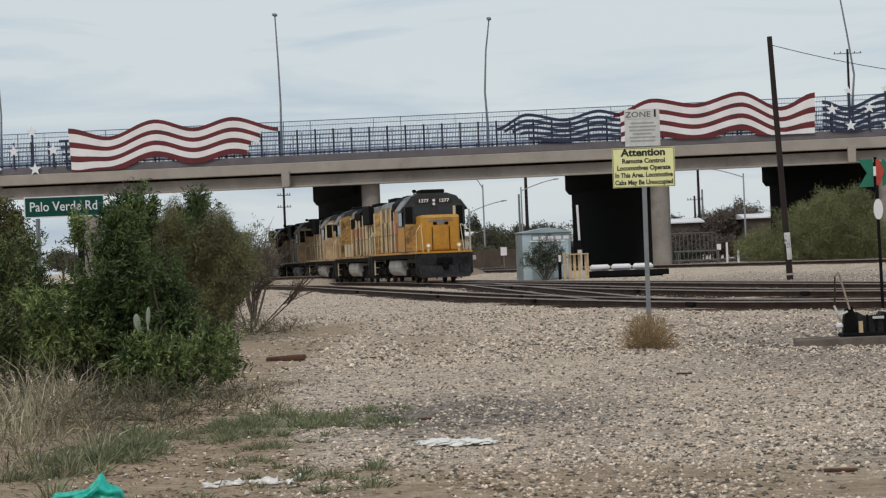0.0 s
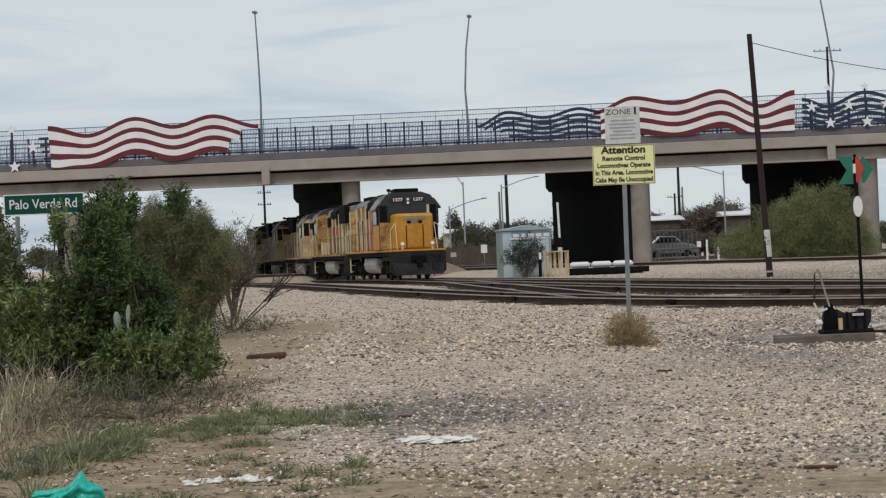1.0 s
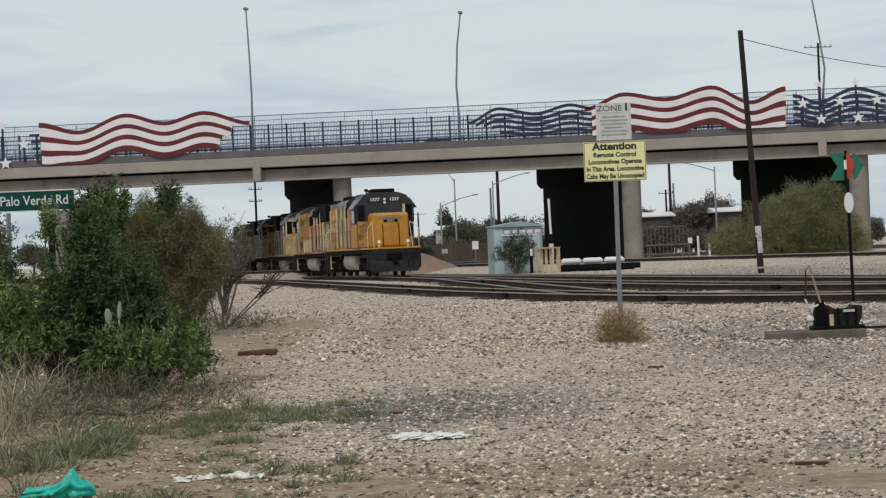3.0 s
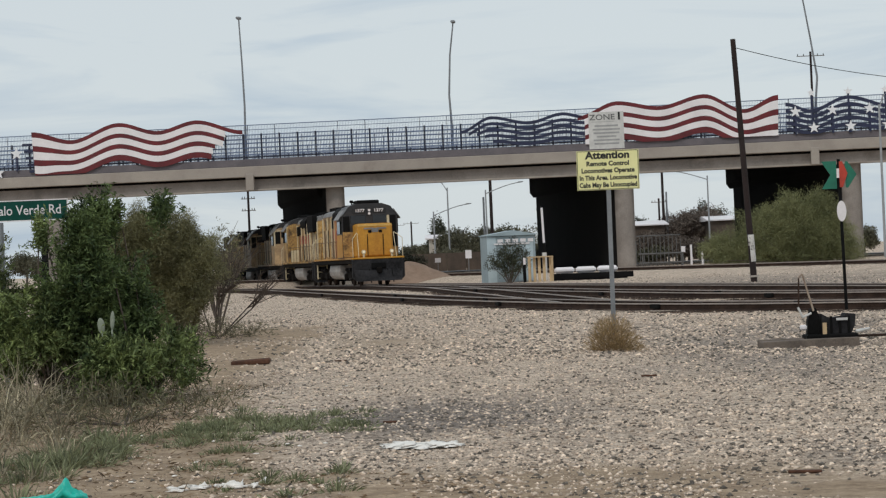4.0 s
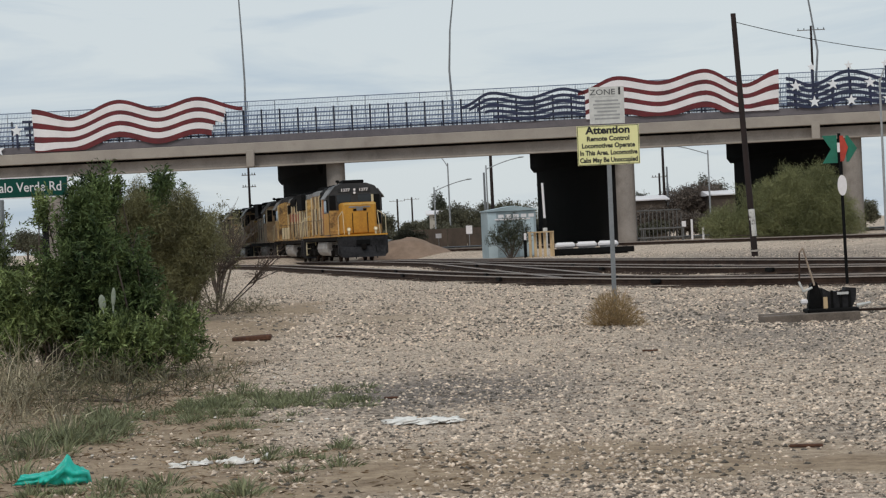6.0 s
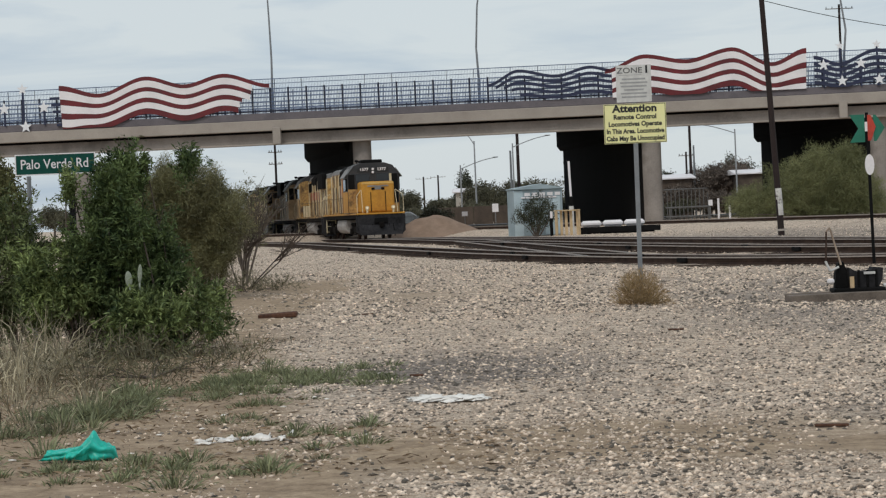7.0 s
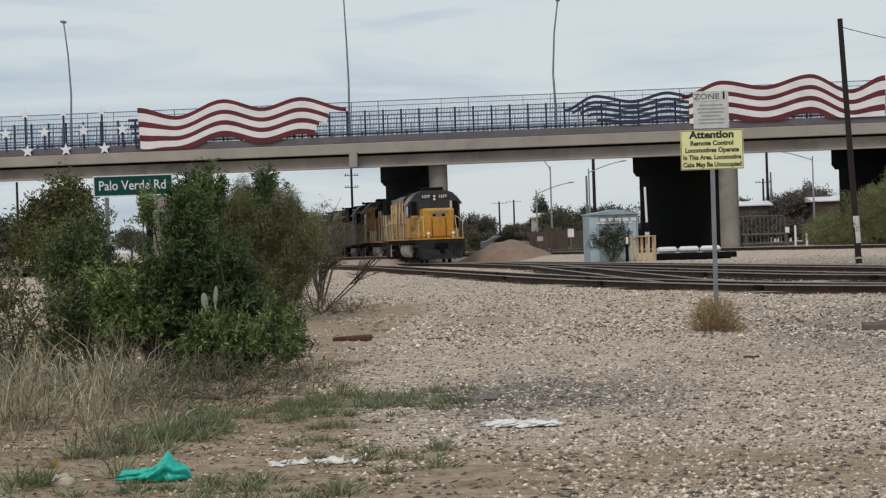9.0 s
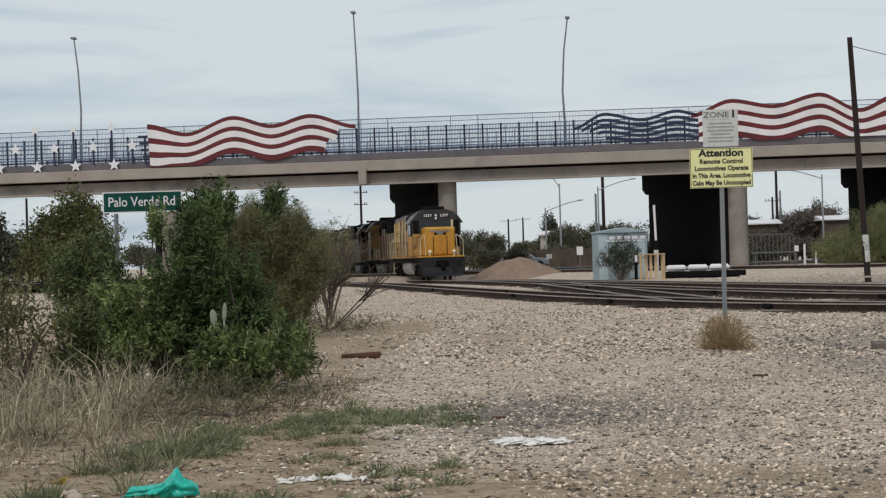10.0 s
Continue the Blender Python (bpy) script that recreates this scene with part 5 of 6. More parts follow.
for k, w in enumerate((0.36, 0.42, 0.4, 0.3, 0.4, 0.38)):
    z = 3.56 - 0.055 * k
    part("print_line", box(-w / 2, w / 2, -0.009, -0.0065, z - 0.013, z + 0.013), GREYINK, wb)

st = thing("street_sign", "green street name sign with white letters on a steel post", "street sign", pose(-5.01, 29.3, -0.28, 0, 0, 3))
part("post", tube((-0.36, 0.02, -0.2), (-0.36, 0.02, 2.34), 0.03, None, 8), POLE_M, st)
gb = part("green_board", box(-0.53, 0.53, -0.008, 0, 2.35, 2.63, 0.0), SIGN_G, st)
bo = bmesh.new()
for z in (2.357, 2.623):
    box(-0.53, 0.53, -0.012, -0.0085, z - 0.007, z + 0.007, 0, bo)
for x in (-0.523, 0.523):
    box(x - 0.007, x + 0.007, -0.012, -0.0085, 2.364, 2.616, 0, bo)
part("border", bo, WHITE, gb)
words("lettering", "Palo Verde Rd", 0.18, WHITE, gb, Matrix.Translation((-0.01, -0.0105, 2.49)) @ UPRIGHT, bold=0.0015, squeeze=0.86)


# ---- switch stand ----
def switch_stand():
    s = thing("switch_stand", "black switch stand with green and red targets on timbers", "switch stand", pose(6.82, 35, -0.3))
    for k, yy in enumerate((-0.25, 0.35)):
        part("timber", box(-1.42 + 0.2 * k, 0.18 - 0.1 * k, yy - 0.12, yy + 0.12, -0.06, 0.12, 0.012), OLDWOOD, s, "long grey weathered timber")
    for o in s.children:
        o.rotation_euler.z = 0.2
    part("throw_rod", tube((0.25, 0.1, 0.12), (3.6, 2.4, 0.02), 0.022, None, 6), RUST, s, "thin rusty throw rod")
    part("base", box(-0.56, 0.26, -0.22, 0.26, 0.1, 0.18, 0.02), ENG_DARK, s)
    part("gear_case", prism([(-0.3, 0.18), (0.16, 0.18), (0.22, 0.3), (0.24, 0.48), (0.08, 0.5), (0.06, 0.45), (-0.18, 0.43), (-0.3, 0.5)], -0.14, 0.18), DUSTY, s, "black iron gear case")
    for x in (-0.16, -0.02, 0.12):
        part("rib", box(x - 0.02, x + 0.02, -0.17, -0.142, 0.19, 0.46, 0.006), ENG_DARK, s)
    part("pale_plate", box(-0.08, 0.1, -0.19, -0.172, 0.39, 0.43), SIGN_W, s)
    part("pale_plate", box(-0.66, -0.55, -0.2, -0.12, 0.26, 0.34, 0.02), WHITE, s)
    part("pale_rod", tube((0.24, -0.1, 0.2), (0.46, -0.1, 0.24), 0.03, 0.02, 8), SIGN_W, s, "pale grey rod end")
    part("gear_hump", prism([(-0.52, 0.18), (-0.32, 0.18), (-0.33, 0.46), (-0.38, 0.6), (-0.46, 0.58), (-0.51, 0.4)], -0.08, 0.1), ENG_DARK, s)
    part("latch", box(-0.3, -0.24, -0.2, -0.142, 0.18, 0.36), WOOD, s)
    lv = bmesh.new()
    tube((-0.42, -0.1, 0.55), (-0.58, -0.1, 1.15), 0.016, 0.013, 6, lv)
    tube((-0.58, -0.1, 1.15), (-0.64, -0.1, 1.08), 0.014, None, 6, lv)
    part("lever", lv, mat("worn_lever", (0.42, 0.33, 0.25), 0.7, (0.2, 0.13, 0.09), 4, 30, 0.1), s, "worn pale hand lever")
    lv = bmesh.new()
    tube((-0.66, -0.12, 0.62), (-0.64, -0.12, 1.08), 0.014, None, 6, lv)
    part("foot_lever", lv, RUST, s)
    lv = bmesh.new()
    tube((-0.67, -0.12, 0.62), (-0.6, -0.12, 0.46), 0.018, None, 6, lv)
    tube((-0.6, -0.12, 0.46), (-0.46, -0.12, 0.52), 0.018, None, 6, lv)
    part("crank", lv, SIGN_W, s, "pale bent crank")
    part("mast", tube((0.13, 0.02, 0.55), (0.1, 0.02, 2.95), 0.026, None, 8), ENG_DARK, s, "thin black mast")
    zc = 2.7
    part("green_target", prism([(-0.18, zc - 0.22), (0.02, zc - 0.22), (0.06, zc - 0.22), (0.06, zc + 0.22), (0.02, zc + 0.22), (-0.18, zc + 0.22), (-0.04, zc)], 0.0, 0.008), SIGN_G2, s, "green arrow target plate")
    part("green_target", prism([(0.2, zc - 0.21), (0.24, zc - 0.21), (0.38, zc), (0.24, zc + 0.21), (0.2, zc + 0.21)], 0.0, 0.008), SIGN_G2, s)
    part("red_target", prism([(0.1, zc - 0.2), (0.15, zc - 0.2), (0.23, zc + 0.02), (0.15, zc + 0.21), (0.1, zc + 0.21)], -0.03, -0.022), SIGN_R, s, "red target plate turned away")
    part("pale_clamp", box(0.06, 0.13, -0.02, 0.0, zc - 0.05, zc + 0.1), WHITE, s)
    ov = [(0.11 + 0.075 * math.cos(a), 2.12 + 0.165 * math.sin(a)) for a in (2 * math.pi * i / 20 for i in range(20))]
    part("oval_plate", prism(ov, -0.035, -0.027), WHITE, s, "white oval plate")


SIGN_G2 = mat("green_target_paint", (0.012, 0.17, 0.105), 0.45, (0.008, 0.12, 0.075), 3, 12, 0.0)
SIGN_R = mat("red_target_paint", (0.5, 0.05, 0.025), 0.45, (0.36, 0.035, 0.02), 3, 12, 0.0)
switch_stand()

# ---- yard things ----
pl = thing("wooden_pole", "leaning dark wooden pole with a white painted band", "utility pole", pose(14.6, 93, 0.0))
part("shaft", tube((0, 0, -0.4), (-0.47, 0, 10.1), 0.14, 0.11, 12), POLEWOOD, pl)
part("white_band", tube((-0.031, 0, 0.66), (-0.084, 0, 1.8), 0.148, 0.145, 12), WHITEWORN := mat("worn_white_paint", (0.72, 0.7, 0.66), 0.7, (0.5, 0.47, 0.43), 2, 14, 0.1, stain=(0.06, 0.04, 0.035), stain_scale=4, stain_at=0.62), pl)
part("collar", tube((-0.001, 0, 0.0), (-0.004, 0, 0.08), 0.2, 0.19, 10), CONCRETE, pl)
wire = bmesh.new()
P0, P1 = Vector((-0.45, 0, 9.75)), Vector((23.4, 32, 10.3))
pts = [P0.lerp(P1, i / 24) - Vector((0, 0, 3.4 * (i / 24) * (1 - i / 24))) for i in range(25)]
for a_, b_ in zip(pts, pts[1:]):
    tube(a_, b_, 0.016, None, 4, wire)
part("wire", wire, ENG_DARK, pl, "thin slack cable")

LEAF_H = mat("dark_shrub_leaf", (0.075, 0.082, 0.045), 0.7, (0.024, 0.028, 0.015), 2, 12, 0.0, vary=0.4)
hut = thing("equipment_hut", "pale blue metal equipment hut with a low roof", "hut", pose(5.45, 120, -0.12, 0, 0, 10))
part("body", box(-1.33, 1.33, -0.9, 0.9, 0, 2.55, 0.02), SHED, hut)
part("roof", prism([(-1.38, 2.56), (1.38, 2.56), (1.38, 2.62), (0.1, 2.84), (-1.38, 2.62)], -1.05, 1.0), SHED, hut)
# Paler panel paints the lit left face of the hut.
part("lit_face_panel", box(-1.34, -0.85, -0.93, -0.905, 0.02, 2.5), SHED2 := mat("pale_sheet_metal", (0.52, 0.62, 0.66), 0.5, (0.43, 0.52, 0.55), 1.2, 20, 0.05), hut)
for k in range(5):
    part("vent", box(-0.75 + 0.42 * k, -0.45 + 0.42 * k, -0.93, -0.905, 2.2, 2.38), WHITE, hut)
part("door", box(0.35, 1.2, -0.93, -0.905, 0.1, 2.15, 0.01), SHED2, hut)
part("side_panel", box(1.335, 1.36, -0.8, 0.8, 0.1, 2.45), SHED2, hut)
part("plinth", box(-1.6, 1.6, -1.1, 1.1, -0.2, 0.06), CONCRETE, hut)
leafy_bush("shrub", "dark green shrub with grey stems in front of the hut", [(5.5, 117.6, 1.55, 0.75, 0.5, 0.6), (5.95, 117.6, 1.2, 0.65, 0.5, 0.6), (4.9, 117.6, 1.15, 0.6, 0.4, 0.5), (4.45, 117.6, 0.9, 0.35, 0.3, 0.25), (5.5, 117.6, 0.75, 0.7, 0.4, 0.6)], (5.4, 117.6, -0.3), 1000, 0.12, 0.035, LEAF_H, 6, 16, 0.035)
part("eave_beam", box(-0.95, 1.0, -0.99, -0.935, 2.08, 2.16), WHITE, hut, "white beam under the eave")
cr = thing("timber_stand", "raw timber stand beside the hut", "wooden stand", pose(6.87, 116, -0.13, 0, 0, 6))
for x in (-0.5, -0.24, 0.02, 0.28, 0.62):
    part("plank", box(x - 0.07, x + 0.07, -0.05, 0.0, 0.05 if x < 0.5 else 0, 1.32), WOOD, cr)
part("top_board", box(-0.62, 0.72, -0.4, 0.1, 1.325, 1.39), WOOD, cr)
for x in (-0.58, 0.66):
    part("back_leg", box(x - 0.05, x + 0.05, -0.38, -0.3, 0, 1.32), WOOD, cr)
part("dark_post", box(-0.85, -0.7, -0.1, 0.05, 0, 1.35), ENG_DARK, cr)
part("post_cap", box(-0.84, -0.71, -0.12, -0.102, 0.98, 1.34), WHITE, cr, "white plate on the dark post")
bm_ = thing("beam_stack", "dark steel beams with white sheeting on top", "beam stack", pose(9.7, 118, -0.13, 0, 0, -3))
part("beam", box(-2.1, 2.0, -0.3, 0.1, 0.0, 0.4, 0.02), ENG_DARK, bm_)
part("beam", box(-1.6, 2.3, -0.9, -0.5, 0.1, 0.4, 0.02), ENG_DARK, bm_)
wr = bmesh.new()
for k in range(3):
    box(-1.9 + 1.15 * k, -0.8 + 1.15 * k, -0.35, 0.15, 0.405, 0.74, 0.12, wr)
part("white_sheeting", wr, WHITE, bm_, "white wrapped sheets")
mp_ = thing("marker_post", "thin post painted white over black", "post", pose(7.75, 125, -0.3))
part("lower", tube((0, 0, -0.1), (0, 0, 1.75), 0.13, None, 8), WHITEWORN, mp_)
part("upper", tube((0, 0, 2.3), (-0.05, 0, 4.3), 0.065, None, 8), WHITE, mp_)
part("middle", tube((0, 0, 1.76), (0, 0, 2.3), 0.088, None, 8), ENG_DARK, mp_)

heap = bmesh.new()
N = 44
grid = [[heap.verts.new((-1 + 2 * i / N, -1 + 2 * j / N, 0)) for i in range(N + 1)] for j in range(N + 1)]
for row in grid:
    for v in row:
        r = math.hypot(v.co.x * 0.92 + 0.04 * math.sin(v.co.y * 5), v.co.y)
        hgt = max(0.0, 1.0 - r)
        hgt = 1.12 * min(hgt, 0.72 + 0.45 * (hgt - 0.72))
        hgt = hgt + 0.05 * noise.noise(v.co * 4) * (1 if hgt > 0 else 0)
        v.co = Vector((v.co.x * 3.95, v.co.y * 3.0, max(hgt * 1.95 - 0.14, -0.2)))
for j in range(N):
    for i in range(N):
        heap.faces.new((grid[j][i], grid[j][i + 1], grid[j + 1][i + 1], grid[j + 1][i]))
hp = finish("sand_mound", heap, SANDM, smooth=True)
hp.location = (-0.1, 150, -0.42)
tagged(hp, "heap of brown sand beside the engine track", "sand mound")


# ---- beyond the bridge ----
def tree(name, label, x, y, z, h, w, material, leaf=0.35, n=900, trunk=0.25, category="tree", sparse=0.35):
    t = thing(name, label, category, pose(x, y, z))
    part("trunk", tube((0, 0, -0.5), (random.uniform(-0.2, 0.2), 0, h * 0.5), trunk, trunk * 0.6, 8), BARK, t)
    lobes = [(random.uniform(-0.32, 0.32) * w, random.uniform(-0.3, 0.3) * w, h * random.uniform(0.42, 0.78), w * random.uniform(0.2, 0.32), w * 0.25, h * random.uniform(0.16, 0.26)) for _ in range(7)]
    pts, out = lobes_points(lobes, n, sparse)
    tips = [tuple(pts[i]) for i in np.random.choice(n, 5, replace=False)]
    branches(t, (0, 0, h * 0.35), tips, trunk * 0.5, BARK)
    per = 4
    root = np.repeat(pts, per, 0) + np.random.normal(size=(n * per, 3)) * leaf * 0.5
    way = np.repeat(out, per, 0) * 0.5 + np.random.normal(size=(n * per, 3))
    blades("crown", root, way, leaf * (0.5 + 0.8 * np.random.rand(n * per)), leaf * 0.45 * (0.6 + 0.7 * np.random.rand(n * per)), material, t, 0.1)
    return t


leafy_bush("mesquite_bush", "broad soft green mesquite thicket under the bridge", [(20.6, 142, 1.1, 1.9, 1.6, 1.3), (23.2, 142, 1.9, 2.1, 1.8, 2.0), (25.6, 142, 2.2, 2.2, 1.9, 2.3), (27.5, 142, 1.7, 1.5, 1.8, 1.8), (24.9, 142, 3.7, 0.9, 1.0, 0.95), (26.9, 142, 3.8, 1.0, 1.0, 0.9),
           (28.5, 142, 0.7, 1.0, 1.5, 0.9), (22.2, 142, 0.7, 1.8, 1.6, 0.9), (26.0, 142, 0.6, 3.0, 1.6, 0.8)],
           (25.0, 142, 0.0), 20000, 0.26, 0.02, LEAF_G, 6, 34, 0.05, 0.25, None, "thicket", 0.2)
rs = random.Random(11)
for k in range(34):
    f = -0.265 + 0.48 * (k + rs.random() * 0.8) / 34
    y = 235 + rs.random() * 110
    h = (4.6 if f < 0.03 else 3.4) + rs.random() * 2.4
    if -0.03 < f < 0.045:
        h *= 0.75
    if -0.1 < f < -0.03:
        h *= 0.7
    if f > 0.09:
        h *= 0.72
    tree("far_tree", "dusty grey green tree in the distance", f * y, y, -0.2, h, h * 1.15, LEAF_D, 0.26, 1900, 0.2)
for k in range(26):
    f = -0.075 + 0.15 * (k + rs.random() * 0.8) / 26
    y = 226 + rs.random() * 40
    tree("far_shrub", "dusty scrub along the far road", f * y, y, -0.2, 1.7 + rs.random() * 1.2 + (1.6 if f < -0.02 else 0), 5.5, LEAF_D, 0.24, 1300, 0.1, "shrub")
tree("far_tree", "dark compact tree beyond the road", 3.6, 262, -0.2, 6.6, 2.6, LEAF_H, 0.3, 1600, 0.2)
for k in range(16):
    f = -0.02 + 0.22 * (k + rs.random() * 0.8) / 16
    y = 200 + rs.random() * 25
    tree("far_shrub", "dusty scrub beyond the bridge", f * y, y, -0.1, 1.6 + rs.random() * 1.0, 3.2, LEAF_D, 0.24, 900, 0.1, "shrub")
tree("far_tree", "bare brownish tree beyond the bridge", 29.8, 232, -0.2, 6.2, 6.0, TWIGLEAF := mat("twiggy_crown", (0.16, 0.125, 0.1), 0.9, (0.08, 0.062, 0.05), 0.5, 5, 0.0, vary=0.3), 0.24, 2200, 0.2)
for x, h in ((33.4, 6.9), (35.2, 6.4), (26.2, 5.9)):
    tree("far_tree", "dark tree behind a white roof", x, 246, -0.2, h, 2.6, LEAF_H, 0.26, 1100, 0.2)
for x in (28.9, 31.2):
    tree("far_tree", "bare brownish tree beyond the bridge", x, 234, -0.2, 5.9, 4.6, TWIGLEAF, 0.24, 2000, 0.2)
for k in range(9):
    y = 208 + rs.random() * 16
    tree("far_tree", "brown twiggy winter tree beyond the bridge", (0.082 + 0.0066 * k) * y, y, -0.1, 2.3 + rs.random() * 1.2, 4.2, TWIGLEAF, 0.22, 1300, 0.1)
for k, (x, h) in enumerate(((4.6, 4.6), (6.1, 5.0), (7.6, 4.3), (9.4, 5.0), (-5.2, 4.9), (-3.4, 4.2))):
    tree("far_tree", "dense olive tree along the far road", x, 236 + 3 * k, -0.2, h, 3.8, LEAF_D, 0.22, 2400, 0.2)
tree("roadside_tree", "olive green tree behind the street sign", -15.0, 75, -0.4, 4.7, 4.2, LEAF_T, 0.15, 6500, 0.14)
tree("roadside_tree", "dark tree beside the road", -20.9, 88, -0.4, 4.5, 3.6, LEAF_H, 0.2, 3600, 0.18)
tree("roadside_tree", "dusty green tree by the road", -13.0, 110, -0.4, 4.2, 4.6, LEAF_D, 0.25, 1400, 0.18)


def power_pole(x, y, top, arm, label, arms=1, mat_=None, r=0.14):
    p = thing("utility_pole", label, "utility pole", pose(x, y, 0))
    part("shaft", tube((0, 0, -0.6), (0, 0, top), r, r * 0.75, 8), mat_ or POLEWOOD, p)
    for k in range(arms):
        z = top - 0.4 - 1.1 * k
        ca = part("crossarm", box(-arm / 2, arm / 2, -0.04, 0.04, z - 0.035, z + 0.035), OLDWOOD, p)
        for xx in (-arm / 2 + 0.1, -arm / 4, arm / 4, arm / 2 - 0.1):
            part("insulator", tube((xx, 0, z + 0.045), (xx, 0, z + 0.2), 0.045, 0.03, 6), GRIME, ca)
    return p


FARGREY = mat("galvanised_mast", (0.36, 0.37, 0.38), 0.6, (0.27, 0.28, 0.29), 2, 20, 0.05)


def lamp_mast(x, y, top, reach, label):
    p = thing("street_lamp", label, "street lamp", pose(x, y, 0), "road lamps")
    b = tube((0, 0, -0.6), (0, 0, top), 0.1, 0.07, 8)
    pts = [Vector((reach * i / 6, 0, top - 0.4 + 1.1 * math.sin(i / 6 * 1.4))) for i in range(7)]
    for p0, p1 in zip(pts, pts[1:]):
        tube(p0, p1, 0.05, 0.042, 6, b)
    part("mast", b, FARGREY, p)
    part("head", box(min(reach, reach * 0.86), max(reach, reach * 0.86), -0.12, 0.12, pts[-1].z - 0.05, pts[-1].z + 0.05, 0.03), FARGREY, p)


power_pole(38.35, 205, 19.2, 2.6, "tall power pole with a crossarm beyond the bridge")
power_pole(-14.6, 205, 9.2, 1.3, "dark power pole with crossarms beyond the bridge", 3, r=0.13)
power_pole(8.9, 230, 10.6, 0.01, "plain dark pole beyond the bridge", 0, r=0.2)
power_pole(26.9, 230, 9.9, 0.01, "plain dark pole beyond the bridge", 0, r=0.17)
power_pole(7.6, 215, 7.2, 0.01, "thin grey pole beyond the bridge", 0, POLE_M, 0.13)
power_pole(26.45, 230, 6.7, 1.6, "small power pole beyond the bridge", 1, r=0.13)
power_pole(-1.9, 420, 8.5, 3.0, "distant power pole over trees", 1, r=0.2)
power_pole(0.9, 430, 8.9, 3.0, "distant power pole over trees", 1, r=0.2)
power_pole(27.5, 232, 7.4, 0.01, "thin grey pole beyond the bridge", 0, POLE_M, 0.12)
power_pole(-51.6, 230, 9.0, 0.01, "dark pole by the road", 0, r=0.16)
lamp_mast(8.2, 225, 8.2, 3.9, "grey road lamp with a long arm")
lamp_mast(2.8, 225, 6.2, 3.9, "grey road lamp with a long arm")
lamp_mast(4.3, 225, 8.6, -0.8, "grey road lamp with a long arm")
lamp_mast(30.95, 225, 8.7, -4.3, "grey road lamp with a long arm")
lamp_mast(32.6, 150, 10.6, 0.4, "grey lamp post before the bridge")


def house(x, y, z, w, d, h, wall, roof, label, windows=3, rise=0.55):
    """A low house whose roof slopes up away from the front."""
    o = thing("house", label, "building", pose(x, y, z))
    part("wall", box(-w / 2, w / 2, 0, d, -1, h), wall, o)
    b = prism([(-0.4, h + 0.003), (d + 0.4, h + 0.003), (d + 0.4, h + 0.12), (d / 2, h + rise), (-0.4, h + 0.12)], -w / 2 - 0.4, w / 2 + 0.4)
    for v in b.verts:
        v.co = Vector((v.co.y, v.co.x, v.co.z))
    bmesh.ops.recalc_face_normals(b, faces=b.faces[:])
    part("roof", b, roof, o)
    for k in range(windows):
        xx = -w / 2 + w * (k + 0.5) / windows
        wn = part("window", box(xx - 0.6, xx + 0.6, -0.06, 0.02, 1.0, 2.3), GLASS_D, o)
        part("sill", box(xx - 0.7, xx + 0.7, -0.12, -0.061, 0.9, 1.0), WHITE, wn)


FENCEWOOD = mat("dark_wood_fence", (0.115, 0.085, 0.065), 0.9, (0.065, 0.05, 0.04), 1, 10, 0.1)
STUCCO = mat("pale_stucco", (0.5, 0.46, 0.4), 0.9, (0.4, 0.36, 0.31), 1, 10, 0.1)
house(24.7, 226, -0.2, 3.6, 8, 4.05, FENCEWOOD, WHITE, "low building with a bright white roof beyond the bridge", 2)
house(32.9, 226, -0.2, 3.4, 8, 4.25, FENCEWOOD, WHITE, "long pale building with a bright white sloping roof")
house(3.3, 258, -0.2, 1.5, 5, 3.9, STUCCO, WHITE, "pale two-storey house end among dark trees", 1)
bare_shrub("tall leafless tree beyond the bridge", 14.6, 232, 0.2, 7.5, 9)

wall = thing("block_wall", "low brown block wall along the road", "wall", pose(9, 215, -0.4))
for k in range(12):
    part("panel", box(-9 + 1.9 * k, -9 + 1.9 * k + 1.86, 0, 0.2, 0, 2.3, 0.01), FENCEWOOD, wall)

PIPE_G = mat("dull_pipe", (0.13, 0.125, 0.12), 0.7, (0.07, 0.067, 0.064), 2, 20, 0.05)
rk = thing("pipe_barrier", "grey pipe barrier with an arched mesh frame", "barrier", pose(18.0, 158, 0.05))
for z in (0.35, 1.0):
    part("pipe", tube((-1.6, -1.4, z), (1.6, -1.4, z), 0.07, None, 8), PIPE_G, rk)
for x in (-1.3, 1.5):
    part("leg", tube((x, -1.4, -0.2), (x, -1.4, 1.0), 0.06, None, 8), PIPE_G, rk)
for k in range(12):
    x = -1.6 + 3.2 * k / 11
    part("bar", tube((x, 0, -0.2), (x, 0, 2.3 if 0 < k < 11 else 2.0), 0.035, None, 6), PIPE_G, rk)
part("top_bar", tube((-1.6, 0, 2.3), (1.6, 0, 2.3), 0.05, None, 6), PIPE_G, rk)
for x, h in ((20.35, 1.5), (21.15, 0.95)):
    o = finish("bollard", tube((0, 0, -0.2), (0, 0, h), 0.08, None, 8), WHITE)
    o.location = (x, 158, 0.1)
    tagged(o, "white painted bollard beside the track", "bollard")
for x, y, z, w, h in ((19.75, 158, 1.3, 0.36, 0.42), (4.4, 160, 1.6, 0.45, 0.6), (2.3, 170, 1.25, 0.45, 0.35), (-6.4, 190, 1.3, 0.7, 0.8)):
    o = thing("small_sign", "small blank white sign on a thin post", "sign", pose(x, y, 0))
    part("post", tube((0, 0.03, -0.3), (0, 0.03, z), 0.03, None, 6), POLE_M, o)
    part("plate", box(-w / 2, w / 2, -0.01, 0.0, z - h / 2, z + h / 2), WHITE, o)
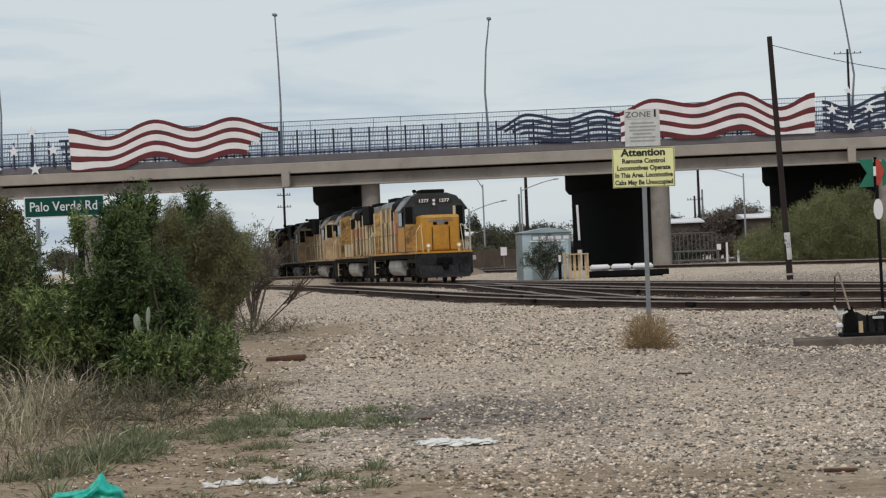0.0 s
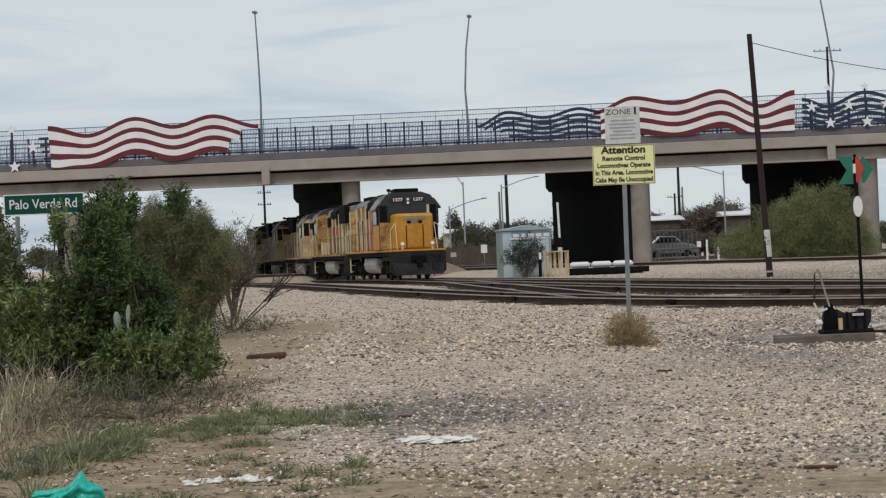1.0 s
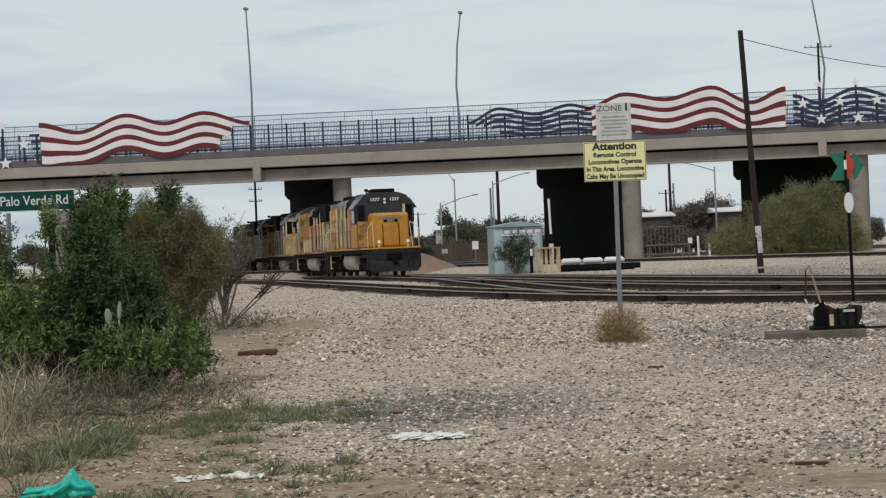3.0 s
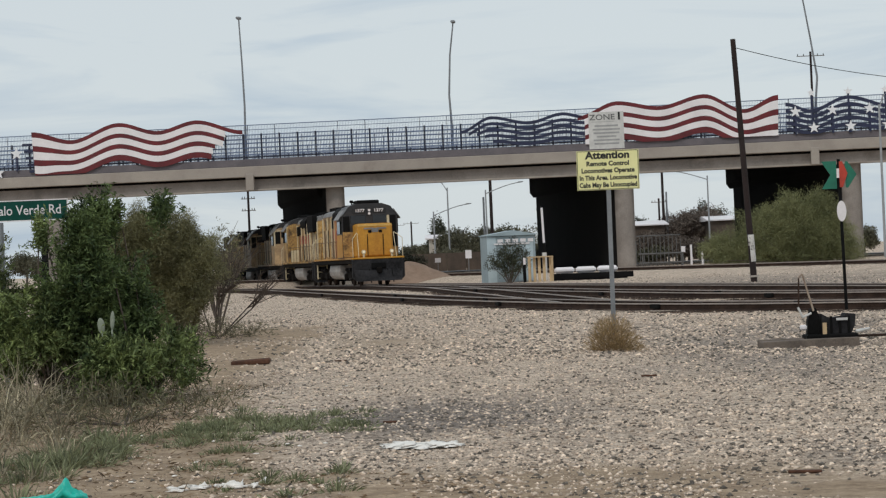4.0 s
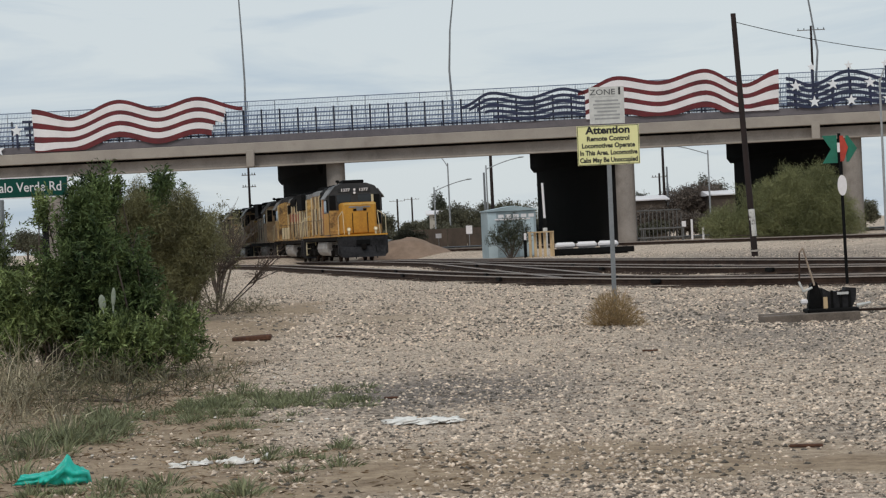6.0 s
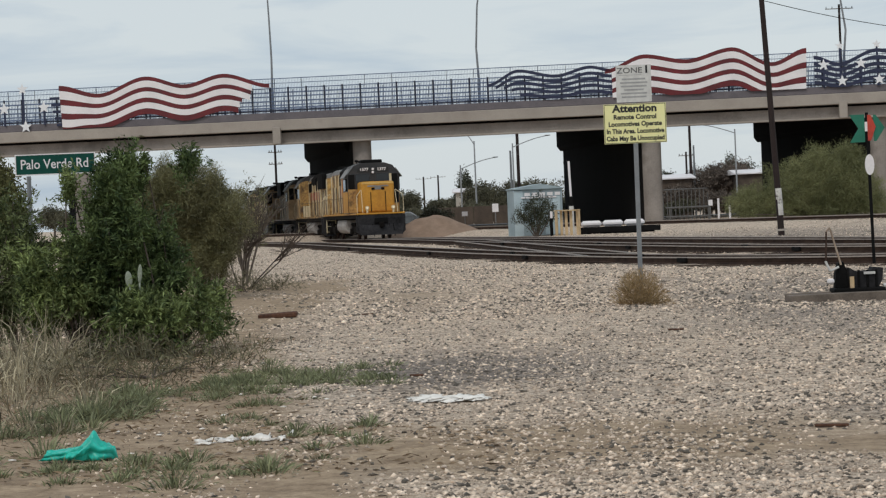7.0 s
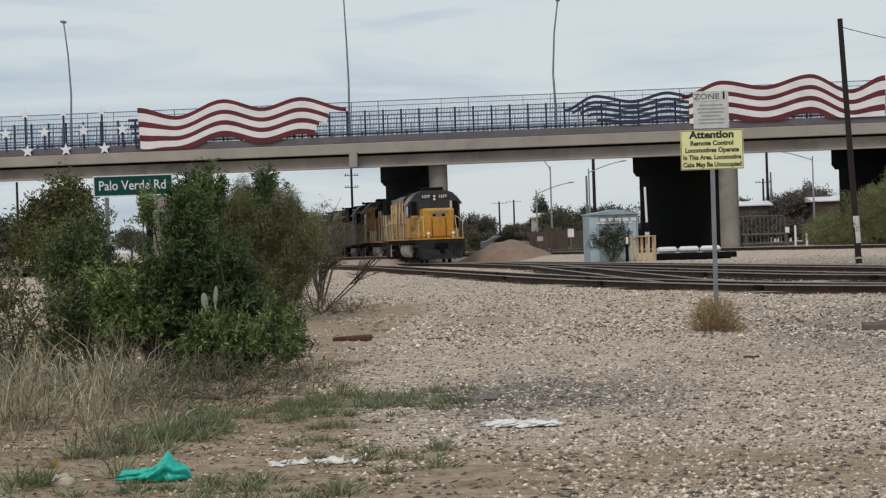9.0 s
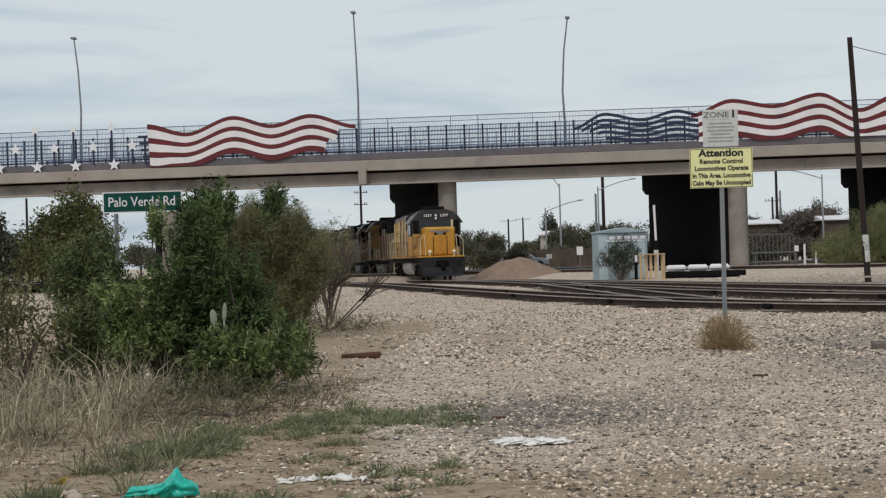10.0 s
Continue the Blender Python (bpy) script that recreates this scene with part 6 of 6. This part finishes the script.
road = finish("road", box(-90, 120, 192, 206, -0.3, 0.2), mat("asphalt", (0.16, 0.155, 0.15), 0.9, (0.1, 0.098, 0.095), 0.5, 20, 0.2))
tagged(road, "grey asphalt road behind the bridge", "road", kind="structure")


# ---- vehicles ----
def car(label, paint, name="car"):
    """A small saloon; its nose looks along +x."""
    c = thing(name, label, "car")
    pr = [(-2.2, 0.35), (2.2, 0.35), (2.25, 0.7), (2.0, 0.88), (1.0, 0.98), (0.35, 1.42), (-1.0, 1.46), (-1.7, 1.02), (-2.2, 0.95), (-2.27, 0.6)]
    b = prism(pr, -0.85, 0.85)
    bmesh.ops.bevel(b, geom=b.edges[:], offset=0.05, segments=1, affect="EDGES", clamp_overlap=True)
    part("body", b, paint, c)
    for s in (-1, 1):
        part("side_window", prism([(-1.5, 1.02), (0.75, 1.02), (0.3, 1.36), (-0.95, 1.39)], s * 0.85, s * 0.865), GLASS_D, c)
        part("headlight", box(2.1, 2.24, s * 0.6 - 0.18, s * 0.6 + 0.18, 0.66, 0.8, 0.02), WHITE, c)
        for x in (-1.4, 1.4):
            w = part("wheel", tube((x, s * 0.7, 0.32), (x, s * 0.9, 0.32), 0.32, None, 16), ENG_DARK, c)
            part("rim", tube((x, s * 0.9, 0.32), (x, s * 0.91, 0.32), 0.2, None, 10), POLE_M, w)
    return c


SILVER = mat("white_car_paint", (0.85, 0.85, 0.84), 0.3, (0.8, 0.8, 0.79), 1, 10, 0.0, coat=0.5)
silver_car = car("white utility vehicle driving on the road behind the bridge", SILVER)
for o in silver_car.children_recursive:
    if o.name.startswith(("body", "side_window", "headlight")):
        for v in o.data.vertices:
            v.co.z = 0.35 + (v.co.z - 0.35) * 1.45
dark_car = car("dark saloon crossing the bridge behind the fence", mat("dark_car_paint", (0.03, 0.035, 0.05), 0.3, (0.02, 0.024, 0.035), 1, 10, 0.0, coat=0.5))
blue_car = car("dark blue saloon crossing the bridge behind the fence", mat("blue_car_paint", (0.025, 0.035, 0.07), 0.3, (0.02, 0.026, 0.05), 1, 10, 0.0, coat=0.5))
white_van = car("white panel van creeping along the far road", SILVER, "panel_van")
for o in white_van.children:
    if o.name.startswith("side_window"):
        o.name = "side_panel"
        o.data.materials[0] = SILVER


# ---- what moves ----
def on_engine_track(y):
    """The pose of an engine whose front stands at y on its track."""
    a, b = TRACKS["engine"][:2]
    return Matrix.Translation((a - b * y, y, rail_z(y + 9))) @ Matrix.Rotation(math.atan(b), 4, "Z")


def motions():
    fronts = [(0, 116.2), (0.5, 117.2), (1, 118.3), (1.5, 119.5), (2, 120.8), (2.5, 122.1), (4, 126.7), (4.5, 128.4), (5, 129.9), (5.5, 131.4),
              (7, 136.5), (7.5, 138.2), (8, 139.8), (8.5, 141.6), (9, 143.3), (9.5, 145.3), (10, 147.2)]
    for i, e in enumerate(engines):
        turned = Matrix.Translation((0, 18.1, 0)) @ Matrix.Rotation(math.pi, 4, "Z") if i == 1 else Matrix.Identity(4)
        walk(e, [(t, on_engine_track(y + UNIT * i * 0.986) @ turned) for t, y in fronts])

    walk(silver_car, [(0, pose(16.8, 199, 0.2)), (5, pose(44.5, 199, 0.2)), (10, pose(72.2, 199, 0.2))])
    walk(white_van, [(0, pose(-9.7, 203, 0.2)), (5, pose(-4.6, 203, 0.2)), (10, pose(0.5, 203, 0.2))])
    walk(dark_car, [(0, BR @ pose(7.9, 7, 8.71, 0, 0, 180)), (5, BR @ pose(-66.6, 7, 8.71, 0, 0, 180)), (10, BR @ pose(-141.1, 7, 8.71, 0, 0, 180))])
    walk(blue_car, [(0, BR @ pose(-57.2, 10, 8.71)), (5, BR @ pose(40.8, 10, 8.71)), (10, BR @ pose(138.8, 10, 8.71))])


motions()
